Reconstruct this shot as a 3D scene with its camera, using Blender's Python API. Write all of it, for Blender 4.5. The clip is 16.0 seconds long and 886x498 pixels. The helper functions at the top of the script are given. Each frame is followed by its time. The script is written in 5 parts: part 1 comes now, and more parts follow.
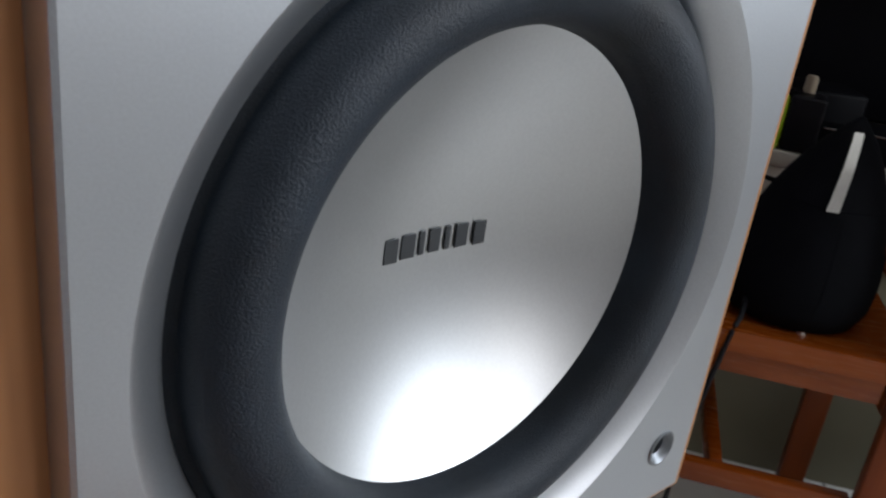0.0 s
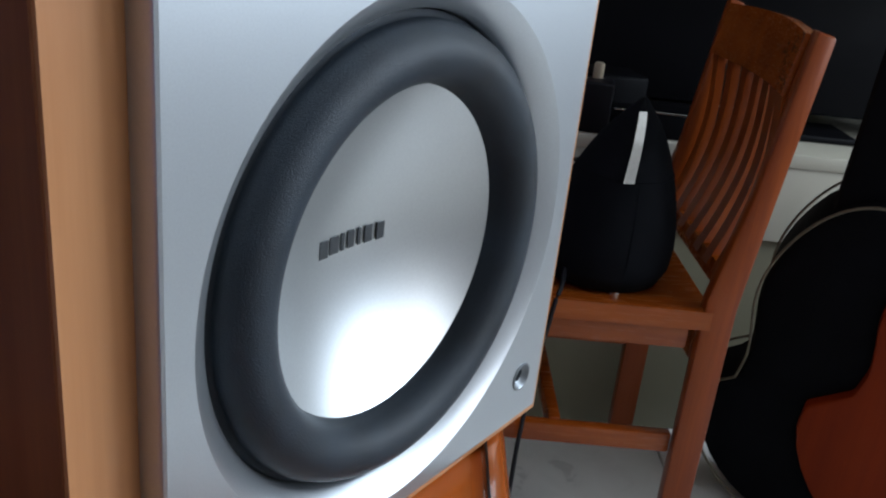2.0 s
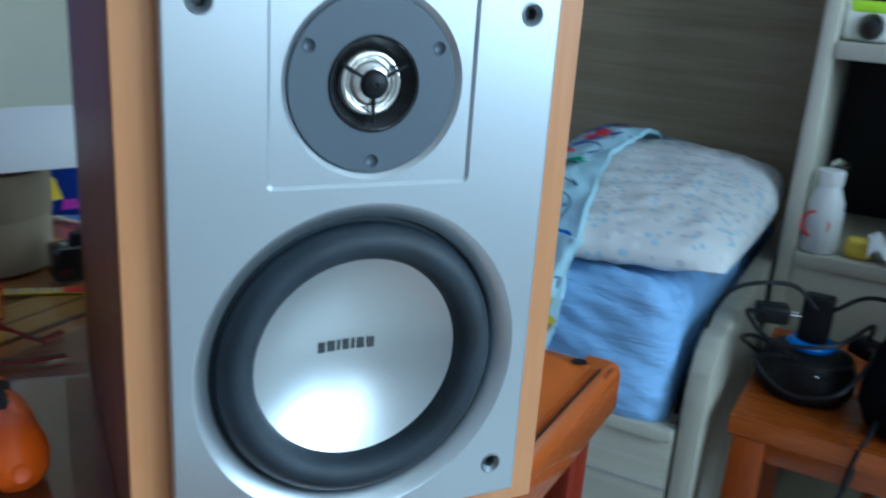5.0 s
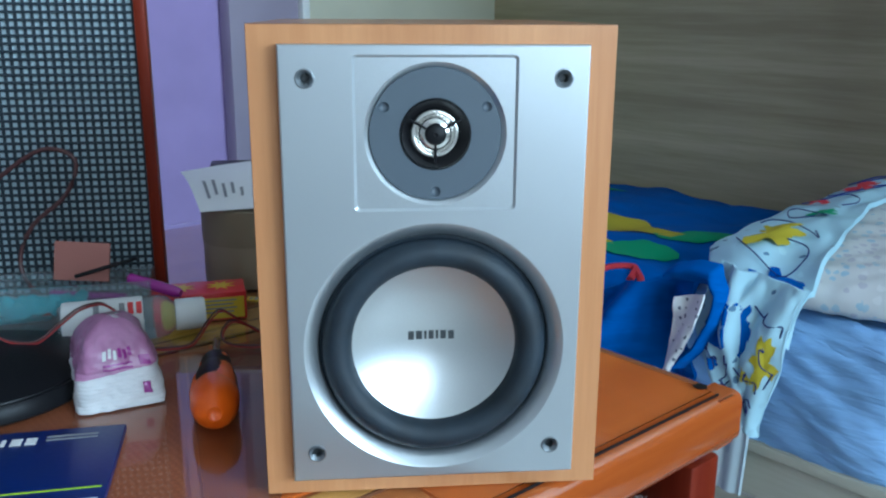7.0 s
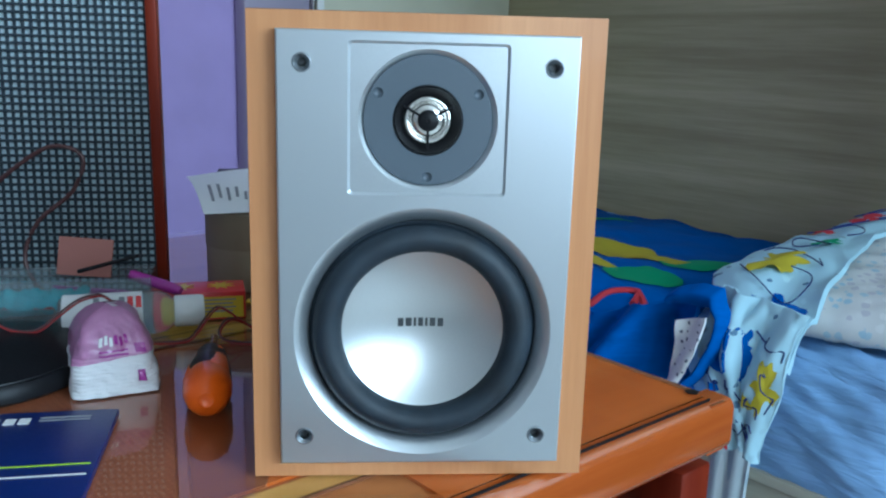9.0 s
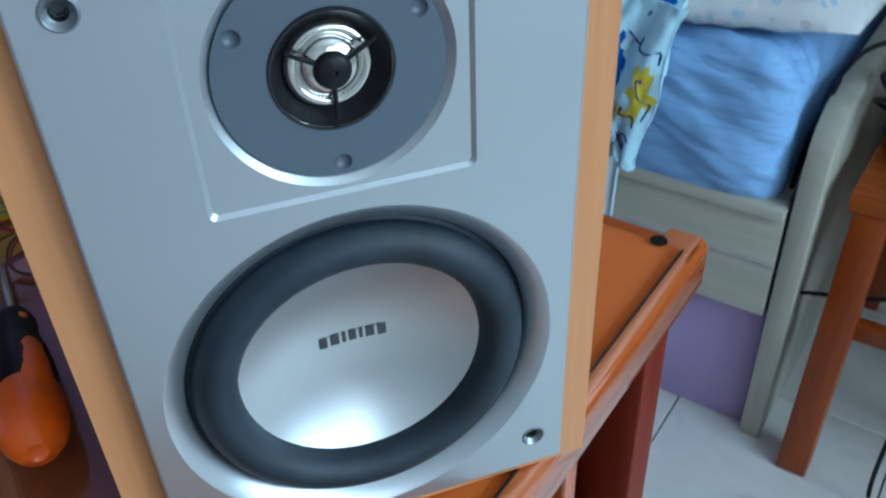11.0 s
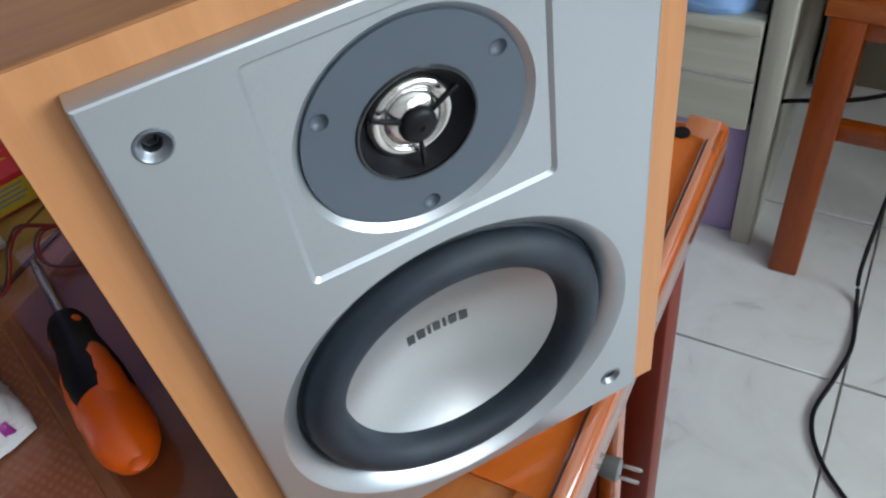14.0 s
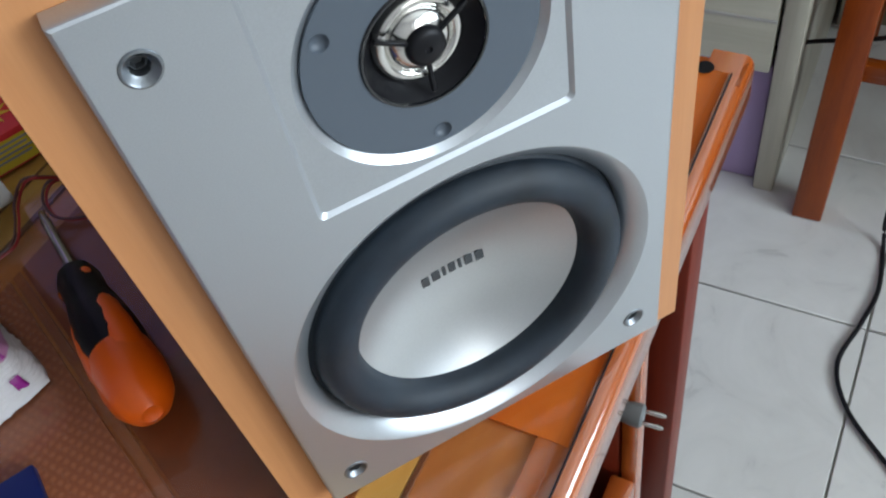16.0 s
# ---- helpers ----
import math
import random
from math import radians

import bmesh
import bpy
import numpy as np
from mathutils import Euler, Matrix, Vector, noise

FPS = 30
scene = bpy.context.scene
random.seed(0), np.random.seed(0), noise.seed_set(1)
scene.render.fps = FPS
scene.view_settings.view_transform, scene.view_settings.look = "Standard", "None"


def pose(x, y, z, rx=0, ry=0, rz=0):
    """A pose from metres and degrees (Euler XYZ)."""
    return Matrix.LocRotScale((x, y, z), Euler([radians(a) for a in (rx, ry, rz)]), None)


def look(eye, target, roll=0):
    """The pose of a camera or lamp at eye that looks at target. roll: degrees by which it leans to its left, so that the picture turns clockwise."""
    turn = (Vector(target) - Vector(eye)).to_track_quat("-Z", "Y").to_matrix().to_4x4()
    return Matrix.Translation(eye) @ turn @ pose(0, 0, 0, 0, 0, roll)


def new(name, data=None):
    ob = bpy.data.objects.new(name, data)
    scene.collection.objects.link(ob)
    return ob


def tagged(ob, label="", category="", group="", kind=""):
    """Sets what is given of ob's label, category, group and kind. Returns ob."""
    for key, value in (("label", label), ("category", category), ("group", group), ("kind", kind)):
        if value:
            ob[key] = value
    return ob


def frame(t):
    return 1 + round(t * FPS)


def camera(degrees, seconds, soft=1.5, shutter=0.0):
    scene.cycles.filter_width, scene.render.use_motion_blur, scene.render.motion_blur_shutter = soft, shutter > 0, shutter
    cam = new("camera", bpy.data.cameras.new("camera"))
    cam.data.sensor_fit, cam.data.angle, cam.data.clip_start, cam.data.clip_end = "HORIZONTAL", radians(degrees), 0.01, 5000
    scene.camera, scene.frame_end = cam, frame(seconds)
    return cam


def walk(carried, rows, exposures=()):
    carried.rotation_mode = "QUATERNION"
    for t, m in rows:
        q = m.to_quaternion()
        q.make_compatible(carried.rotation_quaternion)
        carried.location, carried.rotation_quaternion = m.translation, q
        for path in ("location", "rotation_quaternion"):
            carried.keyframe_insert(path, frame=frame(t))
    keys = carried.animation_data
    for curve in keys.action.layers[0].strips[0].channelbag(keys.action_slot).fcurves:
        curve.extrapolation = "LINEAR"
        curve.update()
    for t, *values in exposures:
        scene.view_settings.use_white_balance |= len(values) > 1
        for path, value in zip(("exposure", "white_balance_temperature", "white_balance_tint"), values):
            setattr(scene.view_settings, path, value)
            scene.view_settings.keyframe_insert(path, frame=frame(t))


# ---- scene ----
cam = camera(53.23, 16.0, soft=2.2, shutter=0.3)
PATH = [
    (0.0, pose(-0.1004, -0.0863, 0.8982, 66.53, -7.34, -40.52)),
    (0.5, pose(-0.1205, -0.0806, 0.9105, 63.89, -8.18, -46.12)),
    (1.0, pose(-0.1406, -0.0988, 0.9198, 66.52, -6.84, -51.07)),
    (1.5, pose(-0.1479, -0.1061, 0.9170, 66.36, -6.38, -52.69)),
    (2.0, pose(-0.1555, -0.1116, 0.9182, 67.96, -5.79, -53.61)),
    (2.5, pose(-0.1633, -0.1156, 0.9215, 67.70, -5.16, -52.98)),
    (3.0, pose(-0.1647, -0.1210, 0.9235, 68.26, -4.45, -52.07)),
    (3.5, pose(-0.1672, -0.1277, 0.9256, 69.56, -3.91, -51.49)),
    (4.0, pose(-0.1687, -0.1413, 0.9276, 69.85, -3.35, -50.44)),
    (4.5, pose(-0.1508, -0.1911, 0.9459, 71.60, -3.01, -42.70)),
    (4.6, pose(-0.1444, -0.2051, 0.9496, 71.85, -2.71, -39.92)),
    (4.8, pose(-0.1282, -0.2471, 0.9674, 71.37, -3.84, -31.48)),
    (5.0, pose(-0.1138, -0.2894, 0.9865, 71.98, -3.80, -25.20)),
    (5.2, pose(-0.1058, -0.3310, 0.9946, 71.89, -2.61, -18.06)),
    (7.3, pose(-0.0298, -0.4157, 1.0009, 75.39, -0.10, -4.68)),
    (7.5, pose(-0.0280, -0.4183, 0.9963, 75.83, -0.02, -4.21)),
    (8.0, pose(-0.0255, -0.4226, 0.9889, 76.84, -0.27, -4.08)),
    (8.5, pose(-0.0265, -0.4248, 0.9816, 77.27, -1.07, -4.02)),
    (9.0, pose(-0.0257, -0.4266, 0.9786, 77.16, -1.55, -4.26)),
    (9.5, pose(-0.0221, -0.4266, 0.9757, 76.91, -1.46, -4.60)),
    (10.0, pose(-0.0259, -0.4085, 0.9871, 72.36, -1.54, -7.61)),
    (10.2, pose(-0.0312, -0.3642, 1.0034, 68.68, -1.62, -11.17)),
    (12.3, pose(-0.0482, -0.1332, 1.0683, 39.71, 5.68, -27.24)),
    (12.5, pose(-0.0519, -0.1367, 1.0764, 40.09, 6.61, -27.74)),
    (13.0, pose(-0.0590, -0.1484, 1.0854, 40.06, 6.78, -26.94)),
    (13.5, pose(-0.0594, -0.1556, 1.0893, 40.73, 6.96, -27.33)),
    (14.0, pose(-0.0571, -0.1591, 1.0888, 41.12, 6.92, -27.50)),
    (14.5, pose(-0.0544, -0.1575, 1.0847, 40.34, 8.00, -27.28)),
    (15.0, pose(-0.0539, -0.1585, 1.0831, 39.82, 8.33, -27.51)),
    (15.5, pose(-0.0546, -0.1576, 1.0790, 38.97, 8.38, -27.58)),
    (16.0, pose(-0.0557, -0.1562, 1.0752, 38.33, 8.57, -27.55)),
]
EXPO = [(0.0, -0.76, 7000, 16), (0.5, -0.60, 7200, 18), (1.0, -0.47, 7100, 18), (2.0, -0.4, 6350, 11), (3.0, -0.38, 5600, 3), (4.0, -0.33, 5150, -5), (5.0, -0.14, 5150, -5), (7.3, 0.05, 5450, -2), (10.2, -0.08, 5350, -3), (12.3, -0.18, 5400, 0), (13.0, -0.05, 6250, 6), (13.6, 0.0, 6500, 8), (16.0, 0.0, 6550, 9)]
WIN_U, WIN_W, WIN_H, WIN_Z = 0.42, 1.5, 1.3, 1.58
DOOR_U, DOOR_W, DOOR_H = -0.95, 0.75, 2.1   # unseen glazed door, added to hold the fill light
walk(cam, PATH, exposures=EXPO)

# ---- world, sun, window light ----
world = bpy.data.worlds.new("world")
scene.world = world
world.use_nodes = True
wn = world.node_tree
sky = wn.nodes.new("ShaderNodeTexSky")
sky.sky_type, sky.sun_disc = "NISHITA", False
sky.sun_elevation, sky.sun_rotation = radians(48), radians(200)
wn.nodes["Background"].inputs[1].default_value = 0.12
wn.links.new(sky.outputs[0], wn.nodes["Background"].inputs[0])
sun = new("sun", bpy.data.lights.new("sun", "SUN"))
sun.data.energy, sun.data.angle, sun.data.color = 0.6, radians(10), (1, 0.95, 0.88)
sun.matrix_world = look((0, 0, 5), (-2.2, 1.0, 0))

TURN = 36.0
ROOM = pose(0, 0, 0, 0, 0, TURN)
DESK = 0.7555   # top of the glass on the desk
BASE = 0.766    # lower edge of the loudspeaker's front plate


def room(U, N, Z, rz=0, rx=0, ry=0):
    """A pose given along the room's walls."""
    return ROOM @ pose(U, N, Z, rx, ry, rz)


win = new("window_light", bpy.data.lights.new("window_light", "AREA"))
win.data.shape, win.data.size, win.data.size_y = "RECTANGLE", WIN_W - 0.1, WIN_H - 0.1
win.data.energy, win.data.color = 66, (0.77, 0.89, 1.0)
win.matrix_world = room(WIN_U, -2.36, WIN_Z, 0, 90, 0)
# fill light added behind the camera to brighten the plate's top and shelf
glow = new("fill_light", bpy.data.lights.new("fill_light", "AREA"))
glow.data.shape, glow.data.size, glow.data.size_y = "RECTANGLE", DOOR_W - 0.14, 1.06
glow.data.energy, glow.data.color = 13, (0.90, 0.95, 1.0)
glow.matrix_world = room(DOOR_U, -2.36, 1.47, 0, 90, 0)


# ---- materials ----
def nodes_of(name):
    m = bpy.data.materials.new(name)
    m.use_nodes = True
    return m, m.node_tree, m.node_tree.nodes["Principled BSDF"]


def ramp(nt, fac, stops):
    r = nt.nodes.new("ShaderNodeValToRGB")
    while len(r.color_ramp.elements) < len(stops):
        r.color_ramp.elements.new(0.5)
    for e, (p, c) in zip(r.color_ramp.elements, stops):
        e.position, e.color = p, (*c, 1)
    nt.links.new(fac, r.inputs[0])
    return r.outputs[0]


def coords(nt, scale=(1, 1, 1), rot=(0, 0, 0), kind="Object"):
    tc, mp = nt.nodes.new("ShaderNodeTexCoord"), nt.nodes.new("ShaderNodeMapping")
    mp.inputs["Scale"].default_value, mp.inputs["Rotation"].default_value = scale, rot
    nt.links.new(tc.outputs[kind], mp.inputs[0])
    return mp.outputs[0]


def noise_tex(nt, vec, scale, detail=4, rough=0.55, dist=0.0):
    n = nt.nodes.new("ShaderNodeTexNoise")
    for k, val in (("Scale", scale), ("Detail", detail), ("Roughness", rough), ("Distortion", dist)):
        n.inputs[k].default_value = val
    nt.links.new(vec, n.inputs["Vector"])
    return n.outputs[0]


def bump(nt, bsdf, height, strength, dist=0.001):
    b = nt.nodes.new("ShaderNodeBump")
    b.inputs["Strength"].default_value, b.inputs["Distance"].default_value = strength, dist
    nt.links.new(height, b.inputs["Height"])
    nt.links.new(b.outputs[0], bsdf.inputs["Normal"])


def vary(nt, bsdf, fac, lo, hi):
    r = nt.nodes.new("ShaderNodeMapRange")
    r.inputs["To Min"].default_value, r.inputs["To Max"].default_value = lo, hi
    nt.links.new(fac, r.inputs[0])
    nt.links.new(r.outputs[0], bsdf.inputs["Roughness"])


def mul(c, k):
    return tuple(min(1, x * k) for x in c)


def surface(name, c, rough=0.5, metal=0.0, spread=0.12, scale=60, relief=0.1, coat=0.0, sheen=0.0, stretch=(1, 1, 1), fine=1.0, spec=0.5):
    """Paint, plastic, cloth or metal: a base colour with cloudy and fine variation."""
    m, nt, b = nodes_of(name)
    vec = coords(nt, stretch)
    big, small = noise_tex(nt, vec, scale * 0.12, 3), noise_tex(nt, vec, scale * 8 * fine, 3)
    col = ramp(nt, big, [(0.3, mul(c, 1 - spread)), (0.7, mul(c, 1 + spread))])
    nt.links.new(col, b.inputs["Base Color"])
    b.inputs["Metallic"].default_value, b.inputs["Specular IOR Level"].default_value = metal, spec
    vary(nt, b, small, max(0.02, rough - 0.07), rough + 0.07)
    bump(nt, b, small, relief, 0.0004)
    b.inputs["Coat Weight"].default_value, b.inputs["Coat Roughness"].default_value = coat, 0.06
    b.inputs["Sheen Weight"].default_value = sheen
    return m


def wood(name, dark, light, axis="x", scale=1.0, rough=0.38, coat=0.25, contrast=1.0, relief=0.15, spec=0.5):
    """Grain that runs along one axis, with broad bands, fine pores and a lacquer."""
    m, nt, b = nodes_of(name)
    along = {"x": (0.7, 14, 14), "y": (14, 0.7, 14), "z": (14, 14, 0.7)}[axis]
    vec = coords(nt, tuple(a * scale for a in along))
    broad = noise_tex(nt, vec, 1.6, 5, 0.6, 0.6)
    fine_vec = coords(nt, tuple(a * scale * 5 for a in along))
    fine = noise_tex(nt, fine_vec, 3.0, 3, 0.7)
    mix = nt.nodes.new("ShaderNodeMath")
    mix.operation = "MULTIPLY_ADD"
    nt.links.new(fine, mix.inputs[0])
    mix.inputs[1].default_value = 0.35
    nt.links.new(broad, mix.inputs[2])
    half = 0.16 / contrast
    col = ramp(nt, mix.outputs[0], [(0.68 - half, dark), (0.68, tuple((a + c) / 2 for a, c in zip(dark, light))), (0.68 + half, light)])
    nt.links.new(col, b.inputs["Base Color"])
    vary(nt, b, fine, rough - 0.08, rough + 0.08)
    bump(nt, b, mix.outputs[0], relief, 0.0004)
    b.inputs["Coat Weight"].default_value, b.inputs["Coat Roughness"].default_value = coat, 0.08
    b.inputs["Specular IOR Level"].default_value = spec
    return m


def clear(name, tint=(1, 1, 1), rough=0.0, ior=1.45, through_share=1.0):
    m, nt, b = nodes_of(name)
    b.inputs["Base Color"].default_value = (*tint, 1)
    b.inputs["Transmission Weight"].default_value = through_share
    b.inputs["IOR"].default_value = ior
    dust = noise_tex(nt, coords(nt), 40, 4)
    vary(nt, b, dust, rough, rough + 0.03)
    return m


def metal_brushed(name, c, rough=0.3, flecks=900, relief=0.05, spread=0.05, metal=1.0):
    m, nt, b = nodes_of(name)
    vec = coords(nt)
    fl, big = noise_tex(nt, vec, flecks, 2, 0.7), noise_tex(nt, vec, 9, 3)
    nt.links.new(ramp(nt, fl, [(0.3, mul(c, 1 - spread)), (0.7, mul(c, 1 + spread))]), b.inputs["Base Color"])
    b.inputs["Metallic"].default_value = metal
    vary(nt, b, big, rough - 0.03, rough + 0.05)
    bump(nt, b, fl, relief, 0.0002)
    return m


def spots(name, ground, colours, scale, size=0.45, rough=0.85, relief=0.3, flat=(1, 1, 1)):
    """Printed cloth: scattered patches of several colours on a ground, with a weave."""
    m, nt, b = nodes_of(name)
    vec = coords(nt, flat)
    wob = noise_tex(nt, vec, scale * 1.3, 2)
    add = nt.nodes.new("ShaderNodeVectorMath")
    add.operation = "MULTIPLY_ADD"
    add.inputs[1].default_value = (0.6 / scale,) * 3
    nt.links.new(wob, add.inputs[0])
    nt.links.new(vec, add.inputs[2])
    vo = nt.nodes.new("ShaderNodeTexVoronoi")
    vo.inputs["Scale"].default_value = scale
    nt.links.new(add.outputs[0], vo.inputs["Vector"])
    sep = nt.nodes.new("ShaderNodeSeparateColor")
    nt.links.new(vo.outputs["Color"], sep.inputs[0])
    stops = [(i / len(colours), c) for i, c in enumerate(colours)]
    pick = nt.nodes.new("ShaderNodeValToRGB")
    pick.color_ramp.interpolation = "CONSTANT"
    while len(pick.color_ramp.elements) < len(stops):
        pick.color_ramp.elements.new(0.5)
    for e, (p, c) in zip(pick.color_ramp.elements, stops):
        e.position, e.color = p, (*c, 1)
    nt.links.new(sep.outputs[0], pick.inputs[0])
    edge = nt.nodes.new("ShaderNodeMapRange")
    edge.inputs["From Min"].default_value, edge.inputs["From Max"].default_value = size, size + 0.03
    edge.inputs["To Min"].default_value, edge.inputs["To Max"].default_value = 1, 0
    nt.links.new(vo.outputs["Distance"], edge.inputs[0])
    mx = nt.nodes.new("ShaderNodeMix")
    mx.data_type = "RGBA"
    nt.links.new(edge.outputs[0], mx.inputs[0])
    big = noise_tex(nt, vec, 6, 3)
    nt.links.new(ramp(nt, big, [(0.3, mul(ground, 0.88)), (0.7, mul(ground, 1.1))]), mx.inputs[6])
    nt.links.new(pick.outputs[0], mx.inputs[7])
    nt.links.new(mx.outputs[2], b.inputs["Base Color"])
    b.inputs["Roughness"].default_value = rough
    bump(nt, b, noise_tex(nt, vec, 700, 2), relief, 0.0004)
    return m


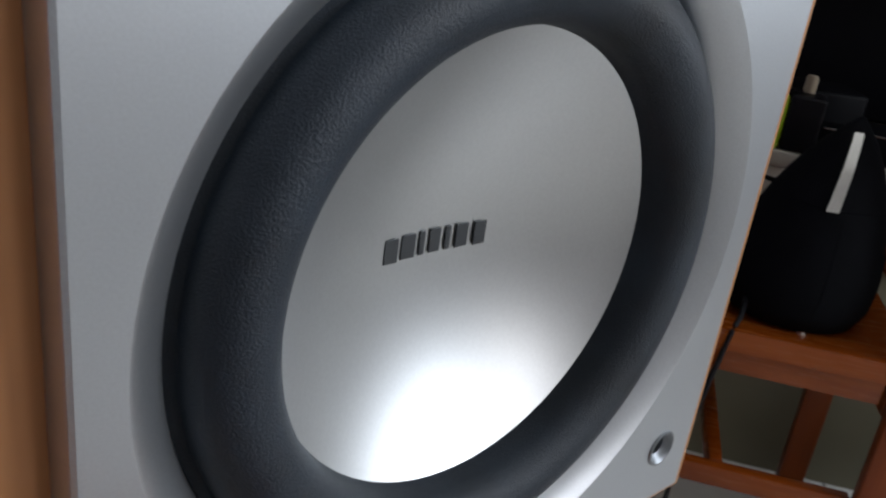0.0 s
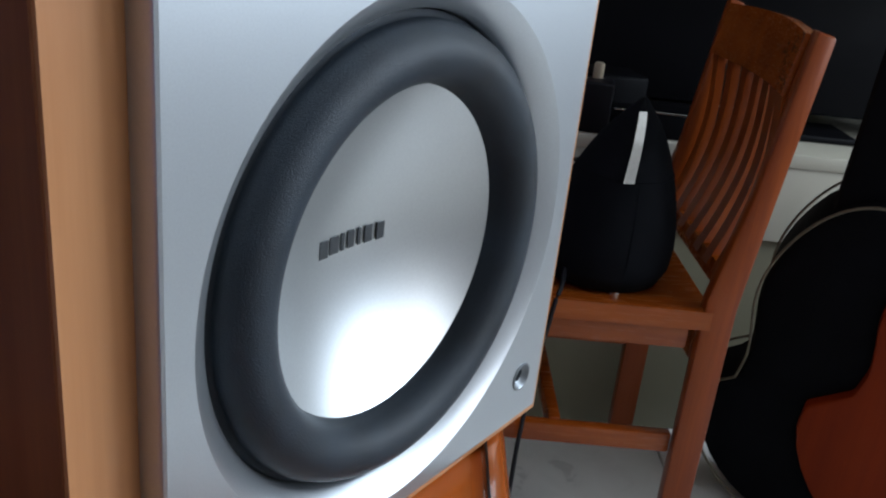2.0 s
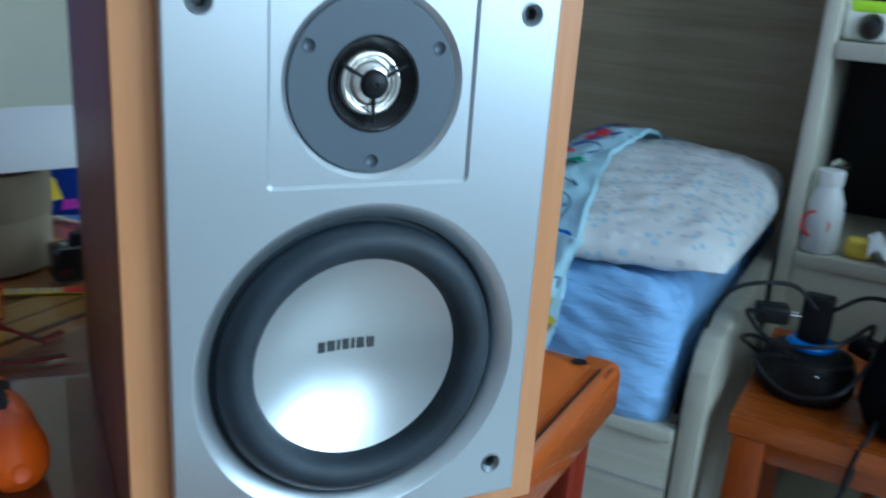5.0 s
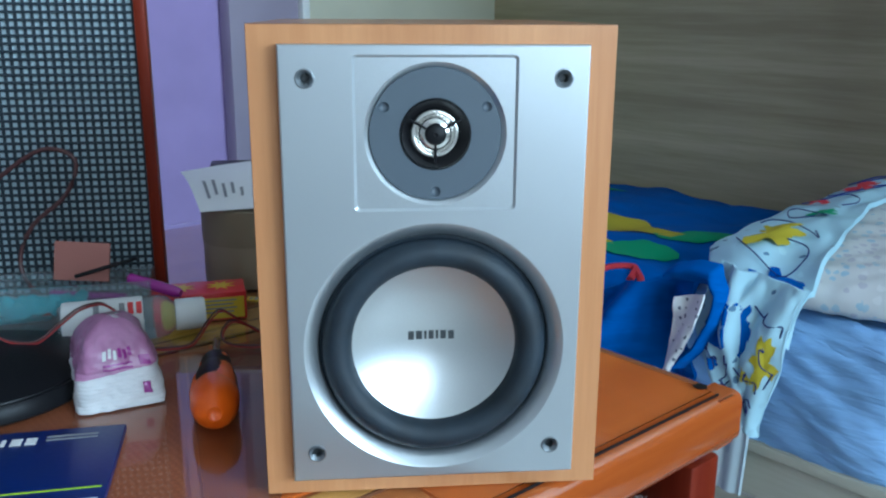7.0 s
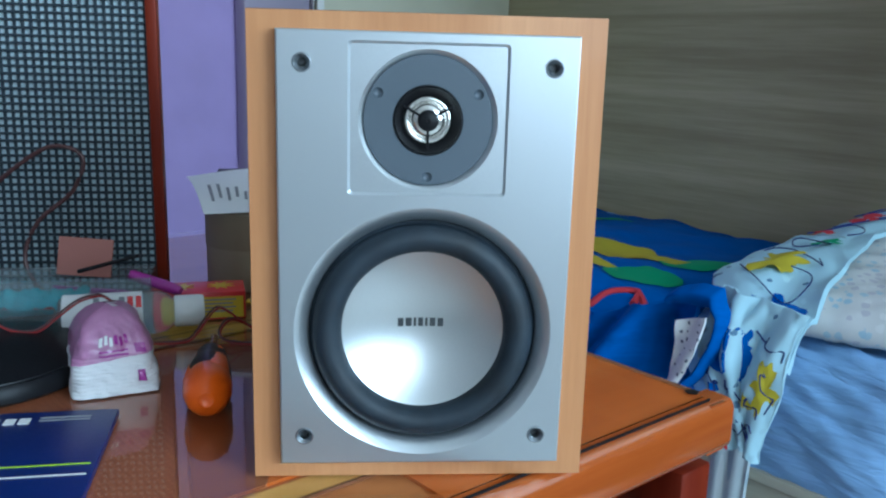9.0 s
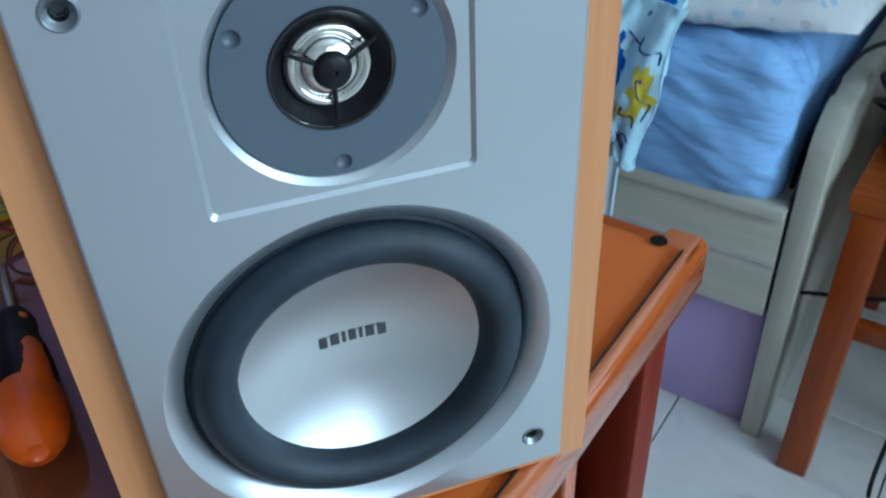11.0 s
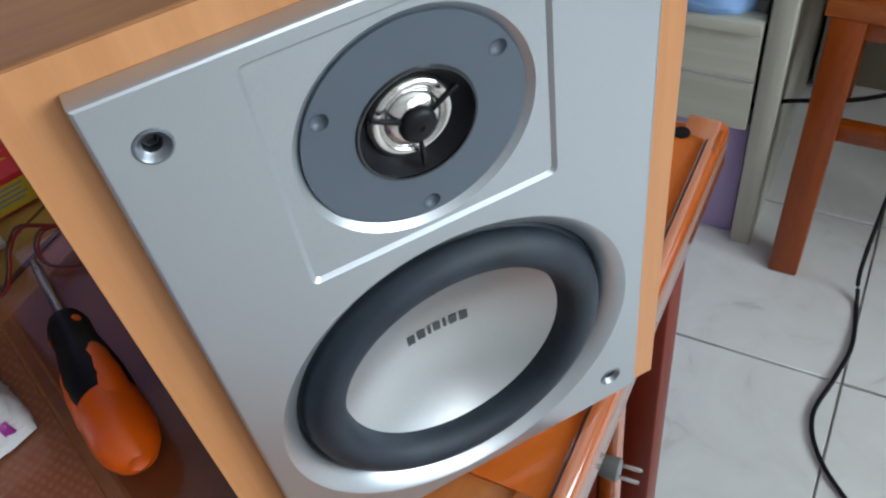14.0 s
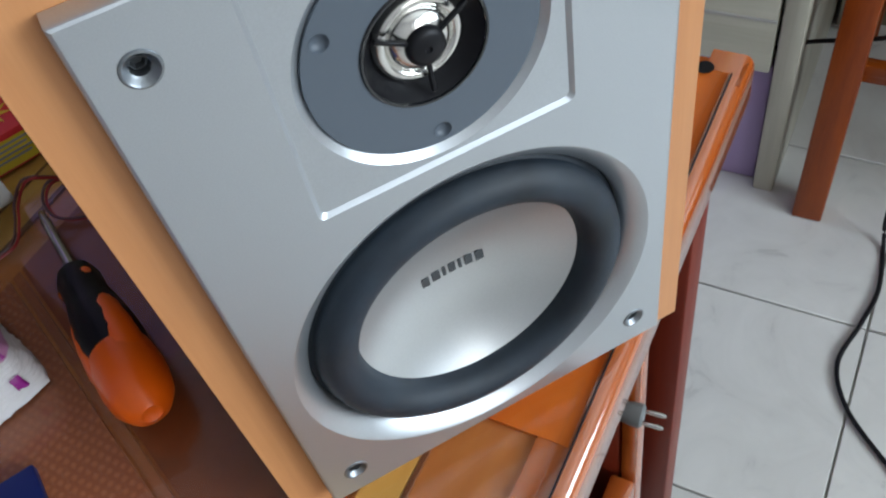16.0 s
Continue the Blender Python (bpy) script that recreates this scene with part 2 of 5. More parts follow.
M = dict(
    silver=metal_brushed("silver_plate", (0.51, 0.54, 0.57), 0.37, 2200, 0.03, 0.04, 0.85),
    silver_bevel=metal_brushed("silver_bevel", (0.58, 0.61, 0.64), 0.34, 2200, 0.03, 0.04, 0.9),
    cone=metal_brushed("spun_cone", (0.63, 0.65, 0.66), 0.35, 1500, 0.03, 0.03, 1.0),
    rubber=surface("surround_rubber", (0.013, 0.021, 0.031), 0.50, 0, 0.45, 330, 0.45, spec=0.45),
    tweeter=surface("grey_plate", (0.085, 0.105, 0.13), 0.42, 0, 0.06, 60, 0.08),
    black=surface("black_plastic", (0.009, 0.009, 0.011), 0.4, 0, 0.2, 60, 0.08, spec=0.2),
    gloss_black=surface("gloss_black", (0.008, 0.009, 0.011), 0.12, 0, 0.2, 40, 0.02, 0.5),
    felt_black=surface("black_cloth", (0.005, 0.0055, 0.007), 0.8, 0, 0.25, 160, 0.5, 0, 0.0, spec=0.06),
    chrome=metal_brushed("chrome", (0.82, 0.81, 0.78), 0.08, 300, 0.01, 0.02),
    dome=metal_brushed("dome_metal", (0.78, 0.77, 0.74), 0.20, 300, 0.01, 0.02),
    steel=metal_brushed("steel", (0.55, 0.54, 0.52), 0.22, 600, 0.03, 0.06),
    dark_grey=surface("logo_grey", (0.06, 0.065, 0.07), 0.4, 0.3, 0.05, 60, 0.02),
    maple=wood("maple_rim", (0.46, 0.185, 0.066), (0.62, 0.29, 0.118), "z", 2.2, 0.42, 0.12, 0.6, 0.08),
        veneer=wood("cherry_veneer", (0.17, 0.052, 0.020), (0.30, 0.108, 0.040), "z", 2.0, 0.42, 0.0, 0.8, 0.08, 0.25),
    # same cherry as the sides, lightened to paint in light on the top
    veneer_top_lit=wood("cherry_veneer_top_lit", (0.30, 0.13, 0.055), (0.47, 0.23, 0.10), "x", 2.0, 0.36, 0.2, 0.8, 0.08),
    desk=wood("desk_cherry", (0.36, 0.10, 0.022), (0.52, 0.175, 0.04), "x", 1.1, 0.3, 0.6, 0.8, 0.05),
    desk_edge=wood("desk_edge", (0.36, 0.070, 0.012), (0.46, 0.108, 0.019), "x", 1.1, 0.16, 1.0, 0.8, 0.03),
    inlay=wood("inlay_light", (0.50, 0.24, 0.05), (0.66, 0.36, 0.09), "x", 1.4, 0.3, 0.5, 0.8, 0.05),
    inlay_soft=wood("inlay_soft", (0.26, 0.075, 0.025), (0.36, 0.12, 0.04), "x", 1.4, 0.3, 0.5, 0.8, 0.05),
    inlay_dark=wood("inlay_dark", (0.10, 0.03, 0.012), (0.16, 0.05, 0.02), "x", 1.4, 0.3, 0.5, 0.8, 0.05),
    dark_panel=wood("desk_dark_field", (0.19, 0.050, 0.018), (0.27, 0.080, 0.028), "x", 1.1, 0.34, 0.0, 0.8, 0.05, 0.3),
    end_panel=wood("desk_end_panel", (0.46, 0.085, 0.009), (0.62, 0.145, 0.018), "x", 1.1, 0.34, 0.0, 0.8, 0.05, 0.2),
    screen=surface("screen_black", (0.004, 0.004, 0.005), 0.5, 0, 0.2, 40, 0.05, spec=0.08),
    mahogany=wood("mahogany", (0.13, 0.013, 0.005), (0.20, 0.026, 0.009), "z", 1.2, 0.40, 0.0, 0.8, 0.05, 0.18),
    mahogany_gloss=wood("mahogany_gloss", (0.13, 0.013, 0.005), (0.20, 0.026, 0.009), "z", 1.2, 0.30, 0.5, 0.8, 0.05, 0.3),
    socket_grey=metal_brushed("socket_grey", (0.27, 0.29, 0.31), 0.38, 900, 0.03, 0.04),
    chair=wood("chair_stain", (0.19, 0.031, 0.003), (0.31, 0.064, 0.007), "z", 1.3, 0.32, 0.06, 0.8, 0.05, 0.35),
    # level grain, same stain; lighter colour stands for light on the seat
    chair_h_lit=wood("chair_stain_level_lit", (0.22, 0.042, 0.004), (0.36, 0.084, 0.010), "y", 1.3, 0.26, 0.20, 0.8, 0.05, 0.35),
    panel=wood("ash_panel", (0.33, 0.275, 0.155), (0.52, 0.45, 0.275), "y", 0.55, 0.5, 0.05, 0.9, 0.1),
    bedwood=wood("bed_board", (0.34, 0.32, 0.25), (0.48, 0.46, 0.38), "y", 0.8, 0.5, 0.05, 0.6, 0.1),
    bedwood_z=wood("bed_board_upright", (0.34, 0.32, 0.25), (0.48, 0.46, 0.38), "z", 0.8, 0.5, 0.05, 0.6, 0.1),
    cream=surface("cream_laminate", (0.50, 0.475, 0.385), 0.45, 0, 0.05, 40, 0.05),
    lilac=surface("lilac_paint", (0.41, 0.31, 0.60), 0.8, 0, 0.05, 60, 0.25),
    white=surface("white_paint", (0.78, 0.77, 0.73), 0.7, 0, 0.04, 60, 0.2),
    door=surface("pale_door", (0.58, 0.55, 0.41), 0.5, 0, 0.05, 40, 0.1),
    mauve=surface("mauve_frame", (0.34, 0.29, 0.37), 0.55, 0, 0.05, 40, 0.1),
    grout=surface("grout", (0.40, 0.385, 0.355), 0.9, 0, 0.15, 120, 0.4),
    glass=clear("sheet_glass", (0.97, 0.99, 0.98), 0.0, 1.28),
    clear_plastic=clear("clear_plastic", (0.92, 0.96, 1.0), 0.05),
    cloudy=clear("cloudy_plastic", (0.86, 0.93, 0.97), 0.08, 1.25, 0.90),
    yellow_cloth=surface("yellow_print", (0.50, 0.41, 0.02), 0.85, 0, 0.1, 40, 0.35),
    green_cloth=surface("green_print", (0.02, 0.30, 0.13), 0.85, 0, 0.1, 40, 0.35),
    red_cloth=surface("red_print", (0.50, 0.03, 0.045), 0.85, 0, 0.1, 40, 0.35),
    light_cloth=spots("printed_lining", (0.44, 0.66, 0.76), [(0.44, 0.66, 0.76), (0.26, 0.38, 0.46), (0.44, 0.66, 0.76), (0.50, 0.72, 0.80), (0.12, 0.22, 0.34), (0.40, 0.60, 0.70)], 42, 0.20),
    pillow=spots("pillow_print", (0.62, 0.62, 0.62), [(0.36, 0.50, 0.60), (0.48, 0.47, 0.52), (0.40, 0.52, 0.60), (0.62, 0.62, 0.62)], 66, 0.36),
    dots=spots("dotted_lining", (0.82, 0.84, 0.86), [(0.16, 0.18, 0.24), (0.82, 0.84, 0.86)], 115, 0.3),
    orange=surface("orange_plastic", (0.95, 0.135, 0.003), 0.34, 0, 0.06, 60, 0.03, 0.1),
    folder=surface("blue_folder", (0.004, 0.019, 0.14), 0.34, 0, 0.08, 50, 0.04, 0.0, spec=0.3),
    plug_grey=surface("plug_grey", (0.16, 0.17, 0.17), 0.45, 0, 0.05, 60, 0.05),
    paper=surface("white_paper", (0.80, 0.80, 0.80), 0.8, 0, 0.03, 60, 0.1),
    print_grey=surface("print_grey", (0.28, 0.28, 0.30), 0.8, 0, 0.1, 60, 0.1),
    tissue=surface("tissue", (0.78, 0.77, 0.78), 0.75, 0, 0.05, 90, 0.6),
    pink=surface("pink_wrap", (0.47, 0.21, 0.38), 0.34, 0, 0.22, 300, 0.9, 0.3, 0, (1, 1, 1), 0.12),
    magenta=surface("magenta", (0.32, 0.02, 0.26), 0.3, 0, 0.1, 60, 0.05, 0.3),
    red=surface("red_card", (0.62, 0.025, 0.03), 0.4, 0, 0.08, 60, 0.05, 0.2),
    yellow=surface("yellow_card", (0.70, 0.50, 0.03), 0.45, 0, 0.08, 60, 0.05, 0.2),
    terracotta=surface("terracotta_card", (0.42, 0.17, 0.14), 0.75, 0, 0.1, 60, 0.3),
    cyan=surface("cyan_plastic", (0.02, 0.36, 0.42), 0.4, 0, 0.1, 60, 0.05),
    kraft=surface("kraft_card", (0.36, 0.29, 0.20), 0.75, 0, 0.08, 60, 0.2),
    kraft_pale=surface("pale_card", (0.30, 0.24, 0.16), 0.7, 0, 0.06, 60, 0.15),
    stripes=spots("striped_cloth", (0.55, 0.64, 0.68), [(0.35, 0.45, 0.52), (0.62, 0.68, 0.7)], 60, 0.35, flat=(1, 1, 0.12)),
    dull=surface("dull_plaster", (0.42, 0.41, 0.40), 0.85, 0, 0.05, 60, 0.2),
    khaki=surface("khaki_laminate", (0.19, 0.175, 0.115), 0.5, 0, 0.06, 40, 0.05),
    lime=surface("lime_plastic", (0.45, 0.72, 0.02), 0.4, 0, 0.05, 60, 0.05),
    soft_yellow=surface("yellow_foam", (0.70, 0.52, 0.06), 0.8, 0, 0.1, 60, 0.4),
    milk=surface("milky_plastic", (0.74, 0.74, 0.72), 0.35, 0, 0.03, 60, 0.03, 0.2),
    blue_led=surface("blue_plastic", (0.01, 0.20, 0.75), 0.25, 0, 0.05, 60, 0.03, 0.4),
    grille_back=surface("grille_backing", (0.56, 0.67, 0.73), 0.7, 0, 0.3, 30, 0.4),
    grille_bar=surface("grille_thread", (0.016, 0.028, 0.040), 0.6, 0, 0.25, 90, 0.4),
    guitar=wood("guitar_top", (0.21, 0.021, 0.0015), (0.28, 0.034, 0.002), "z", 0.8, 0.5, 0.0, 0.7, 0.03, 0.15),
    piping=surface("grey_piping", (0.11, 0.09, 0.055), 0.4, 0, 0.1, 60, 0.1),
    red_wire=surface("red_wire", (0.30, 0.012, 0.016), 0.4, 0, 0.05, 60, 0.03),
    brown_wire=surface("brown_wire", (0.09, 0.035, 0.035), 0.4, 0, 0.05, 60, 0.03),
    purple_board=surface("purple_board", (0.36, 0.27, 0.46), 0.6, 0, 0.05, 40, 0.1),
)


def tile_material():
    m, nt, b = nodes_of("floor_tile")
    vec = coords(nt)
    oi = nt.nodes.new("ShaderNodeObjectInfo")
    sh = nt.nodes.new("ShaderNodeVectorMath")
    sh.operation = "SCALE"
    sh.inputs[0].default_value = (7.1, 3.3, 5.9)
    nt.links.new(oi.outputs["Random"], sh.inputs["Scale"])
    ad = nt.nodes.new("ShaderNodeVectorMath")
    nt.links.new(vec, ad.inputs[0])
    nt.links.new(sh.outputs[0], ad.inputs[1])
    vein = noise_tex(nt, ad.outputs[0], 9, 6, 0.6, 1.6)
    cloud = noise_tex(nt, ad.outputs[0], 3, 3)
    c1 = ramp(nt, vein, [(0.28, (0.57, 0.56, 0.535)), (0.40, (0.65, 0.64, 0.605)), (0.66, (0.70, 0.69, 0.655))])
    c2 = ramp(nt, cloud, [(0.35, (0.93, 0.93, 0.93)), (0.7, (1, 1, 1))])
    mx = nt.nodes.new("ShaderNodeMix")
    mx.data_type, mx.blend_type = "RGBA", "MULTIPLY"
    mx.inputs[0].default_value = 1
    nt.links.new(c1, mx.inputs[6])
    nt.links.new(c2, mx.inputs[7])
    nt.links.new(mx.outputs[2], b.inputs["Base Color"])
    vary(nt, b, vein, 0.22, 0.38)
    bump(nt, b, vein, 0.05, 0.0005)
    return m


def woven_material():
    """Dark desk panel with a fine woven relief."""
    m, nt, b = nodes_of("woven_panel")
    vec = coords(nt)
    w1, w2 = nt.nodes.new("ShaderNodeTexWave"), nt.nodes.new("ShaderNodeTexWave")
    for w, d in ((w1, "X"), (w2, "Y")):
        w.bands_direction = d
        w.inputs["Scale"].default_value = 75
        nt.links.new(vec, w.inputs["Vector"])
    mm = nt.nodes.new("ShaderNodeMath")
    mm.operation = "MULTIPLY"
    nt.links.new(w1.outputs["Fac"], mm.inputs[0])
    nt.links.new(w2.outputs["Fac"], mm.inputs[1])
    nt.links.new(ramp(nt, mm.outputs[0], [(0.1, (0.29, 0.080, 0.030)), (0.8, (0.40, 0.122, 0.048))]), b.inputs["Base Color"])
    b.inputs["Roughness"].default_value = 0.45
    bump(nt, b, mm.outputs[0], 0.2, 0.0004)
    return m


def creased_cloth(name, c, depth=0.012):
    """Plain bed linen with slanting creases and a weave."""
    m, nt, b = nodes_of(name)
    vec = coords(nt, (4, 2.4, 11), (radians(22), 0, 0))
    n1 = noise_tex(nt, vec, 2.0, 3, 0.5, 0.8)
    n2 = noise_tex(nt, vec, 5.0, 3, 0.5, 0.6)
    ridge = nt.nodes.new("ShaderNodeMath")
    ridge.operation = "SUBTRACT"
    ridge.inputs[1].default_value = 0.5
    nt.links.new(n1, ridge.inputs[0])
    fold = nt.nodes.new("ShaderNodeMath")
    fold.operation = "ABSOLUTE"
    nt.links.new(ridge.outputs[0], fold.inputs[0])
    both = nt.nodes.new("ShaderNodeMath")
    both.operation = "MULTIPLY_ADD"
    both.inputs[1].default_value = 0.35
    nt.links.new(n2, both.inputs[0])
    nt.links.new(fold.outputs[0], both.inputs[2])
    nt.links.new(ramp(nt, n2, [(0.3, mul(c, 0.9)), (0.7, mul(c, 1.08))]), b.inputs["Base Color"])
    b.inputs["Roughness"].default_value, b.inputs["Specular IOR Level"].default_value = 0.9, 0.2
    bump(nt, b, both.outputs[0], 1.0, depth)
    return m


M["sheet"] = creased_cloth("creased_blue_sheet", (0.29, 0.48, 0.79))
M["duvet"] = creased_cloth("creased_blue_duvet", (0.006, 0.098, 0.41), 0.006)
M["desk_edge"].node_tree.nodes["Principled BSDF"].inputs["Coat IOR"].default_value = 1.9
M["tile"], M["woven"] = tile_material(), woven_material()


# ---- building blocks ----
def add_box(bm, size, at=(0, 0, 0), bevel=0.0, seg=2, turn=None):
    got = bmesh.ops.create_cube(bm, size=1, matrix=Matrix.Translation(at) @ (turn or Matrix()) @ Matrix.Diagonal((*size, 1)))
    for f in {f for vert in got["verts"] for f in vert.link_faces}:
        f.select_set(True)   # main faces stay flat, bevels are rounded
    if bevel:
        edges = list({e for vert in got["verts"] for e in vert.link_edges})
        bmesh.ops.bevel(bm, geom=edges, offset=bevel, segments=seg, profile=0.5, affect="EDGES")
    return bm


def box(size, at=(0, 0, 0), bevel=0.0, seg=2, turn=None):
    return add_box(bmesh.new(), size, at, bevel, seg, turn)


def spin(profile, at=(0, 0, 0), axis="z", segs=48, closed=False, turn=None):
    """A turned shape from (radius, height) pairs."""
    bm = bmesh.new()
    rings = []
    for r, h in profile:
        if r < 1e-6:
            rings.append([bm.verts.new((0, 0, h))])
        else:
            rings.append([bm.verts.new((r * math.cos(2 * math.pi * i / segs), r * math.sin(2 * math.pi * i / segs), h)) for i in range(segs)])
    pairs = list(zip(rings, rings[1:])) + ([(rings[-1], rings[0])] if closed else [])
    for a, b in pairs:
        for i in range(segs):
            j = (i + 1) % segs
            if len(a) == 1 and len(b) == 1:
                continue
            if len(a) == 1:
                bm.faces.new((a[0], b[i], b[j]))
            elif len(b) == 1:
                bm.faces.new((a[i], a[j], b[0]))
            else:
                bm.faces.new((a[i], a[j], b[j], b[i]))
    m = {"z": Matrix(), "y": pose(0, 0, 0, 90), "x": pose(0, 0, 0, 0, 90)}[axis]
    bmesh.ops.transform(bm, matrix=Matrix.Translation(at) @ (turn or Matrix()) @ m, verts=bm.verts)
    bmesh.ops.recalc_face_normals(bm, faces=bm.faces)
    return bm


def smooth_path(points, steps=6):
    p = [Vector(q) for q in points]
    p = [2 * p[0] - p[1]] + p + [2 * p[-1] - p[-2]]
    out = []
    for a, b, c, d in zip(p, p[1:], p[2:], p[3:]):
        for i in range(steps):
            t = i / steps
            out.append(0.5 * (2 * b + (c - a) * t + (2 * a - 5 * b + 4 * c - d) * t * t + (3 * b - a - 3 * c + d) * t ** 3))
    return out + [p[-2]]


def tube(points, radius, segs=8, steps=6, taper=None):
    """A round cord along a smooth path."""
    path = smooth_path(points, steps)
    bm, last = bmesh.new(), None
    for i, q in enumerate(path):
        d = (path[min(i + 1, len(path) - 1)] - path[max(i - 1, 0)]).normalized()
        side = d.cross(Vector((0, 0, 1)) if abs(d.z) < 0.9 else Vector((1, 0, 0))).normalized()
        up = side.cross(d)
        r = radius * (taper(i / (len(path) - 1)) if taper else 1)
        ring = [bm.verts.new(q + (side * math.cos(2 * math.pi * k / segs) + up * math.sin(2 * math.pi * k / segs)) * r) for k in range(segs)]
        if last:
            for k in range(segs):
                bm.faces.new((last[k], last[(k + 1) % segs], ring[(k + 1) % segs], ring[k]))
        else:
            bm.faces.new(ring[::-1])
        last = ring
    bm.faces.new(last)
    return bm


def sheet(fn, nu, nv, thick=0.0):
    """A cloth or curved board from a function of two values in 0..1; thick gives it depth."""
    bm = bmesh.new()
    g = [[bm.verts.new(fn(i / nu, j / nv)) for j in range(nv + 1)] for i in range(nu + 1)]
    for i in range(nu):
        for j in range(nv):
            bm.faces.new((g[i][j], g[i + 1][j], g[i + 1][j + 1], g[i][j + 1]))
    bmesh.ops.recalc_face_normals(bm, faces=bm.faces)
    if thick:
        bmesh.ops.solidify(bm, geom=bm.faces[:], thickness=thick)
    return bm


def slab(outline, depth, axis="y", bevel=0.0, at=(0, 0, 0)):
    """A flat outline in two values, pushed out to a depth along an axis."""
    place = {"y": lambda a, b: (a, 0, b), "x": lambda a, b: (0, a, b), "z": lambda a, b: (a, b, 0)}[axis]
    bm = bmesh.new()
    f = bm.faces.new([bm.verts.new(place(a, b)) for a, b in outline])
    push = Vector({"y": (0, depth, 0), "x": (depth, 0, 0), "z": (0, 0, depth)}[axis])
    got = bmesh.ops.extrude_face_region(bm, geom=[f])
    bmesh.ops.translate(bm, vec=push, verts=[g for g in got["geom"] if isinstance(g, bmesh.types.BMVert)])
    bmesh.ops.recalc_face_normals(bm, faces=bm.faces)
    for face in bm.faces:
        face.select_set(len(bm.faces) < 12)
    if bevel:
        bmesh.ops.bevel(bm, geom=bm.edges[:], offset=bevel, segments=2, profile=0.5, affect="EDGES")
    bmesh.ops.translate(bm, vec=at, verts=bm.verts)
    return bm


def mesh_of(name, bm, material, sharp=38):
    me = bpy.data.meshes.new(name)
    round_faces = [not f.select for f in bm.faces]
    bm.to_mesh(me)
    bm.free()
    me.materials.append(material)
    me.set_sharp_from_angle(angle=radians(sharp))
    me.polygons.foreach_set("use_smooth", round_faces)
    me.update()
    return me


def part(name, bm, material, parent, label="", sharp=38):
    ob = new(name, mesh_of(name, bm, material, sharp))
    ob.parent = parent
    if label:
        tagged(ob, label)
    return ob


def thing(name, m, label, category, group="", kind=""):
    ob = new(name)
    ob.empty_display_size = 0.02
    ob.matrix_world = m
    return tagged(ob, label, category, group, kind)


def single(name, bm, material, m, label, category="", group="", kind="", sharp=38):
    ob = new(name, mesh_of(name, bm, material, sharp))
    ob.matrix_world = m
    return tagged(ob, label, category, group, kind)


def circle(cx, cz, r, n):
    return [(cx + r * math.cos(2 * math.pi * i / n), cz + r * math.sin(2 * math.pi * i / n)) for i in range(n)]


def holed_plate(outer, holes, depth):
    """A flat plate of an outline with openings; the front lies at y=0, the walls go back by depth."""
    bm = bmesh.new()
    loops = [[bm.verts.new((x, 0, z)) for x, z in lp] for lp in [outer] + holes]
    edges = [bm.edges.new(e) for lp in loops for e in zip(lp, lp[1:] + lp[:1])]
    bmesh.ops.triangle_fill(bm, use_beauty=True, edges=edges)
    inner = [set(lp) for lp in loops[1:]]
    kill = [f for f in bm.faces if any(all(vt in s for vt in f.verts) for s in inner)]
    if kill:
        bmesh.ops.delete(bm, geom=kill, context="FACES_ONLY")
    got = bmesh.ops.extrude_face_region(bm, geom=bm.faces[:])
    bmesh.ops.translate(bm, vec=(0, depth, 0), verts=[g for g in got["geom"] if isinstance(g, bmesh.types.BMVert)])
    bmesh.ops.recalc_face_normals(bm, faces=bm.faces)
    return bm

# ---- the room ----
U0, U1, N0, N1, TOP = -1.7, 1.64, -2.4, 1.65, 2.7


def wall(name, size, at, material, label):
    return single(name, box(size, at), material, ROOM, label, "", "", "structure")


single("floor", box((U1 - U0 + 0.2, N1 - N0 + 0.2, 0.05), ((U0 + U1) / 2, (N0 + N1) / 2, -0.031)), M["grout"], ROOM, "tiled floor with grey grout joints", "", "", "structure")
single("ceiling", box((U1 - U0 + 0.3, N1 - N0 + 0.3, 0.1), ((U0 + U1) / 2, (N0 + N1) / 2, TOP + 0.05)), M["white"], ROOM, "plain white painted ceiling", "", "", "structure")
wall("wall_north", (U1 - U0 + 0.2, 0.1, TOP), ((U0 + U1) / 2, N1 + 0.05, TOP / 2), M["lilac"], "lilac painted plaster wall")
wall("wall_east", (0.1, N1 - N0, TOP), (U1 + 0.05, (N0 + N1) / 2, TOP / 2), M["white"], "white painted plaster wall")
wall("wall_west", (0.1, N1 - N0, TOP), (U0 - 0.05, (N0 + N1) / 2, TOP / 2), M["dull"], "grey painted plaster wall")
south = bmesh.new()
wl, wr, wb, wt = WIN_U - WIN_W / 2, WIN_U + WIN_W / 2, WIN_Z - WIN_H / 2, WIN_Z + WIN_H / 2
dl, dr = DOOR_U - DOOR_W / 2, DOOR_U + DOOR_W / 2
for a, b, c, d in ((U0 - 0.1, dl, 0, TOP), (dl, dr, DOOR_H, TOP), (dr, wl, 0, TOP), (wr, U1 + 0.1, 0, TOP), (wl, wr, 0, wb), (wl, wr, wt, TOP)):
    add_box(south, (b - a, 0.1, d - c), ((a + b) / 2, N0 - 0.05, (c + d) / 2))
single("wall_south", south, M["dull"], ROOM, "grey painted wall with a window opening", "", "", "structure")
window = thing("window_1", room(WIN_U, N0 - 0.05, WIN_Z), "white framed window letting in daylight", "window", "", "structure")
for s in (-1, 1):
    part("frame_side", box((0.05, 0.06, WIN_H), (s * (WIN_W / 2 - 0.025), 0, 0), 0.004), M["white"], window)
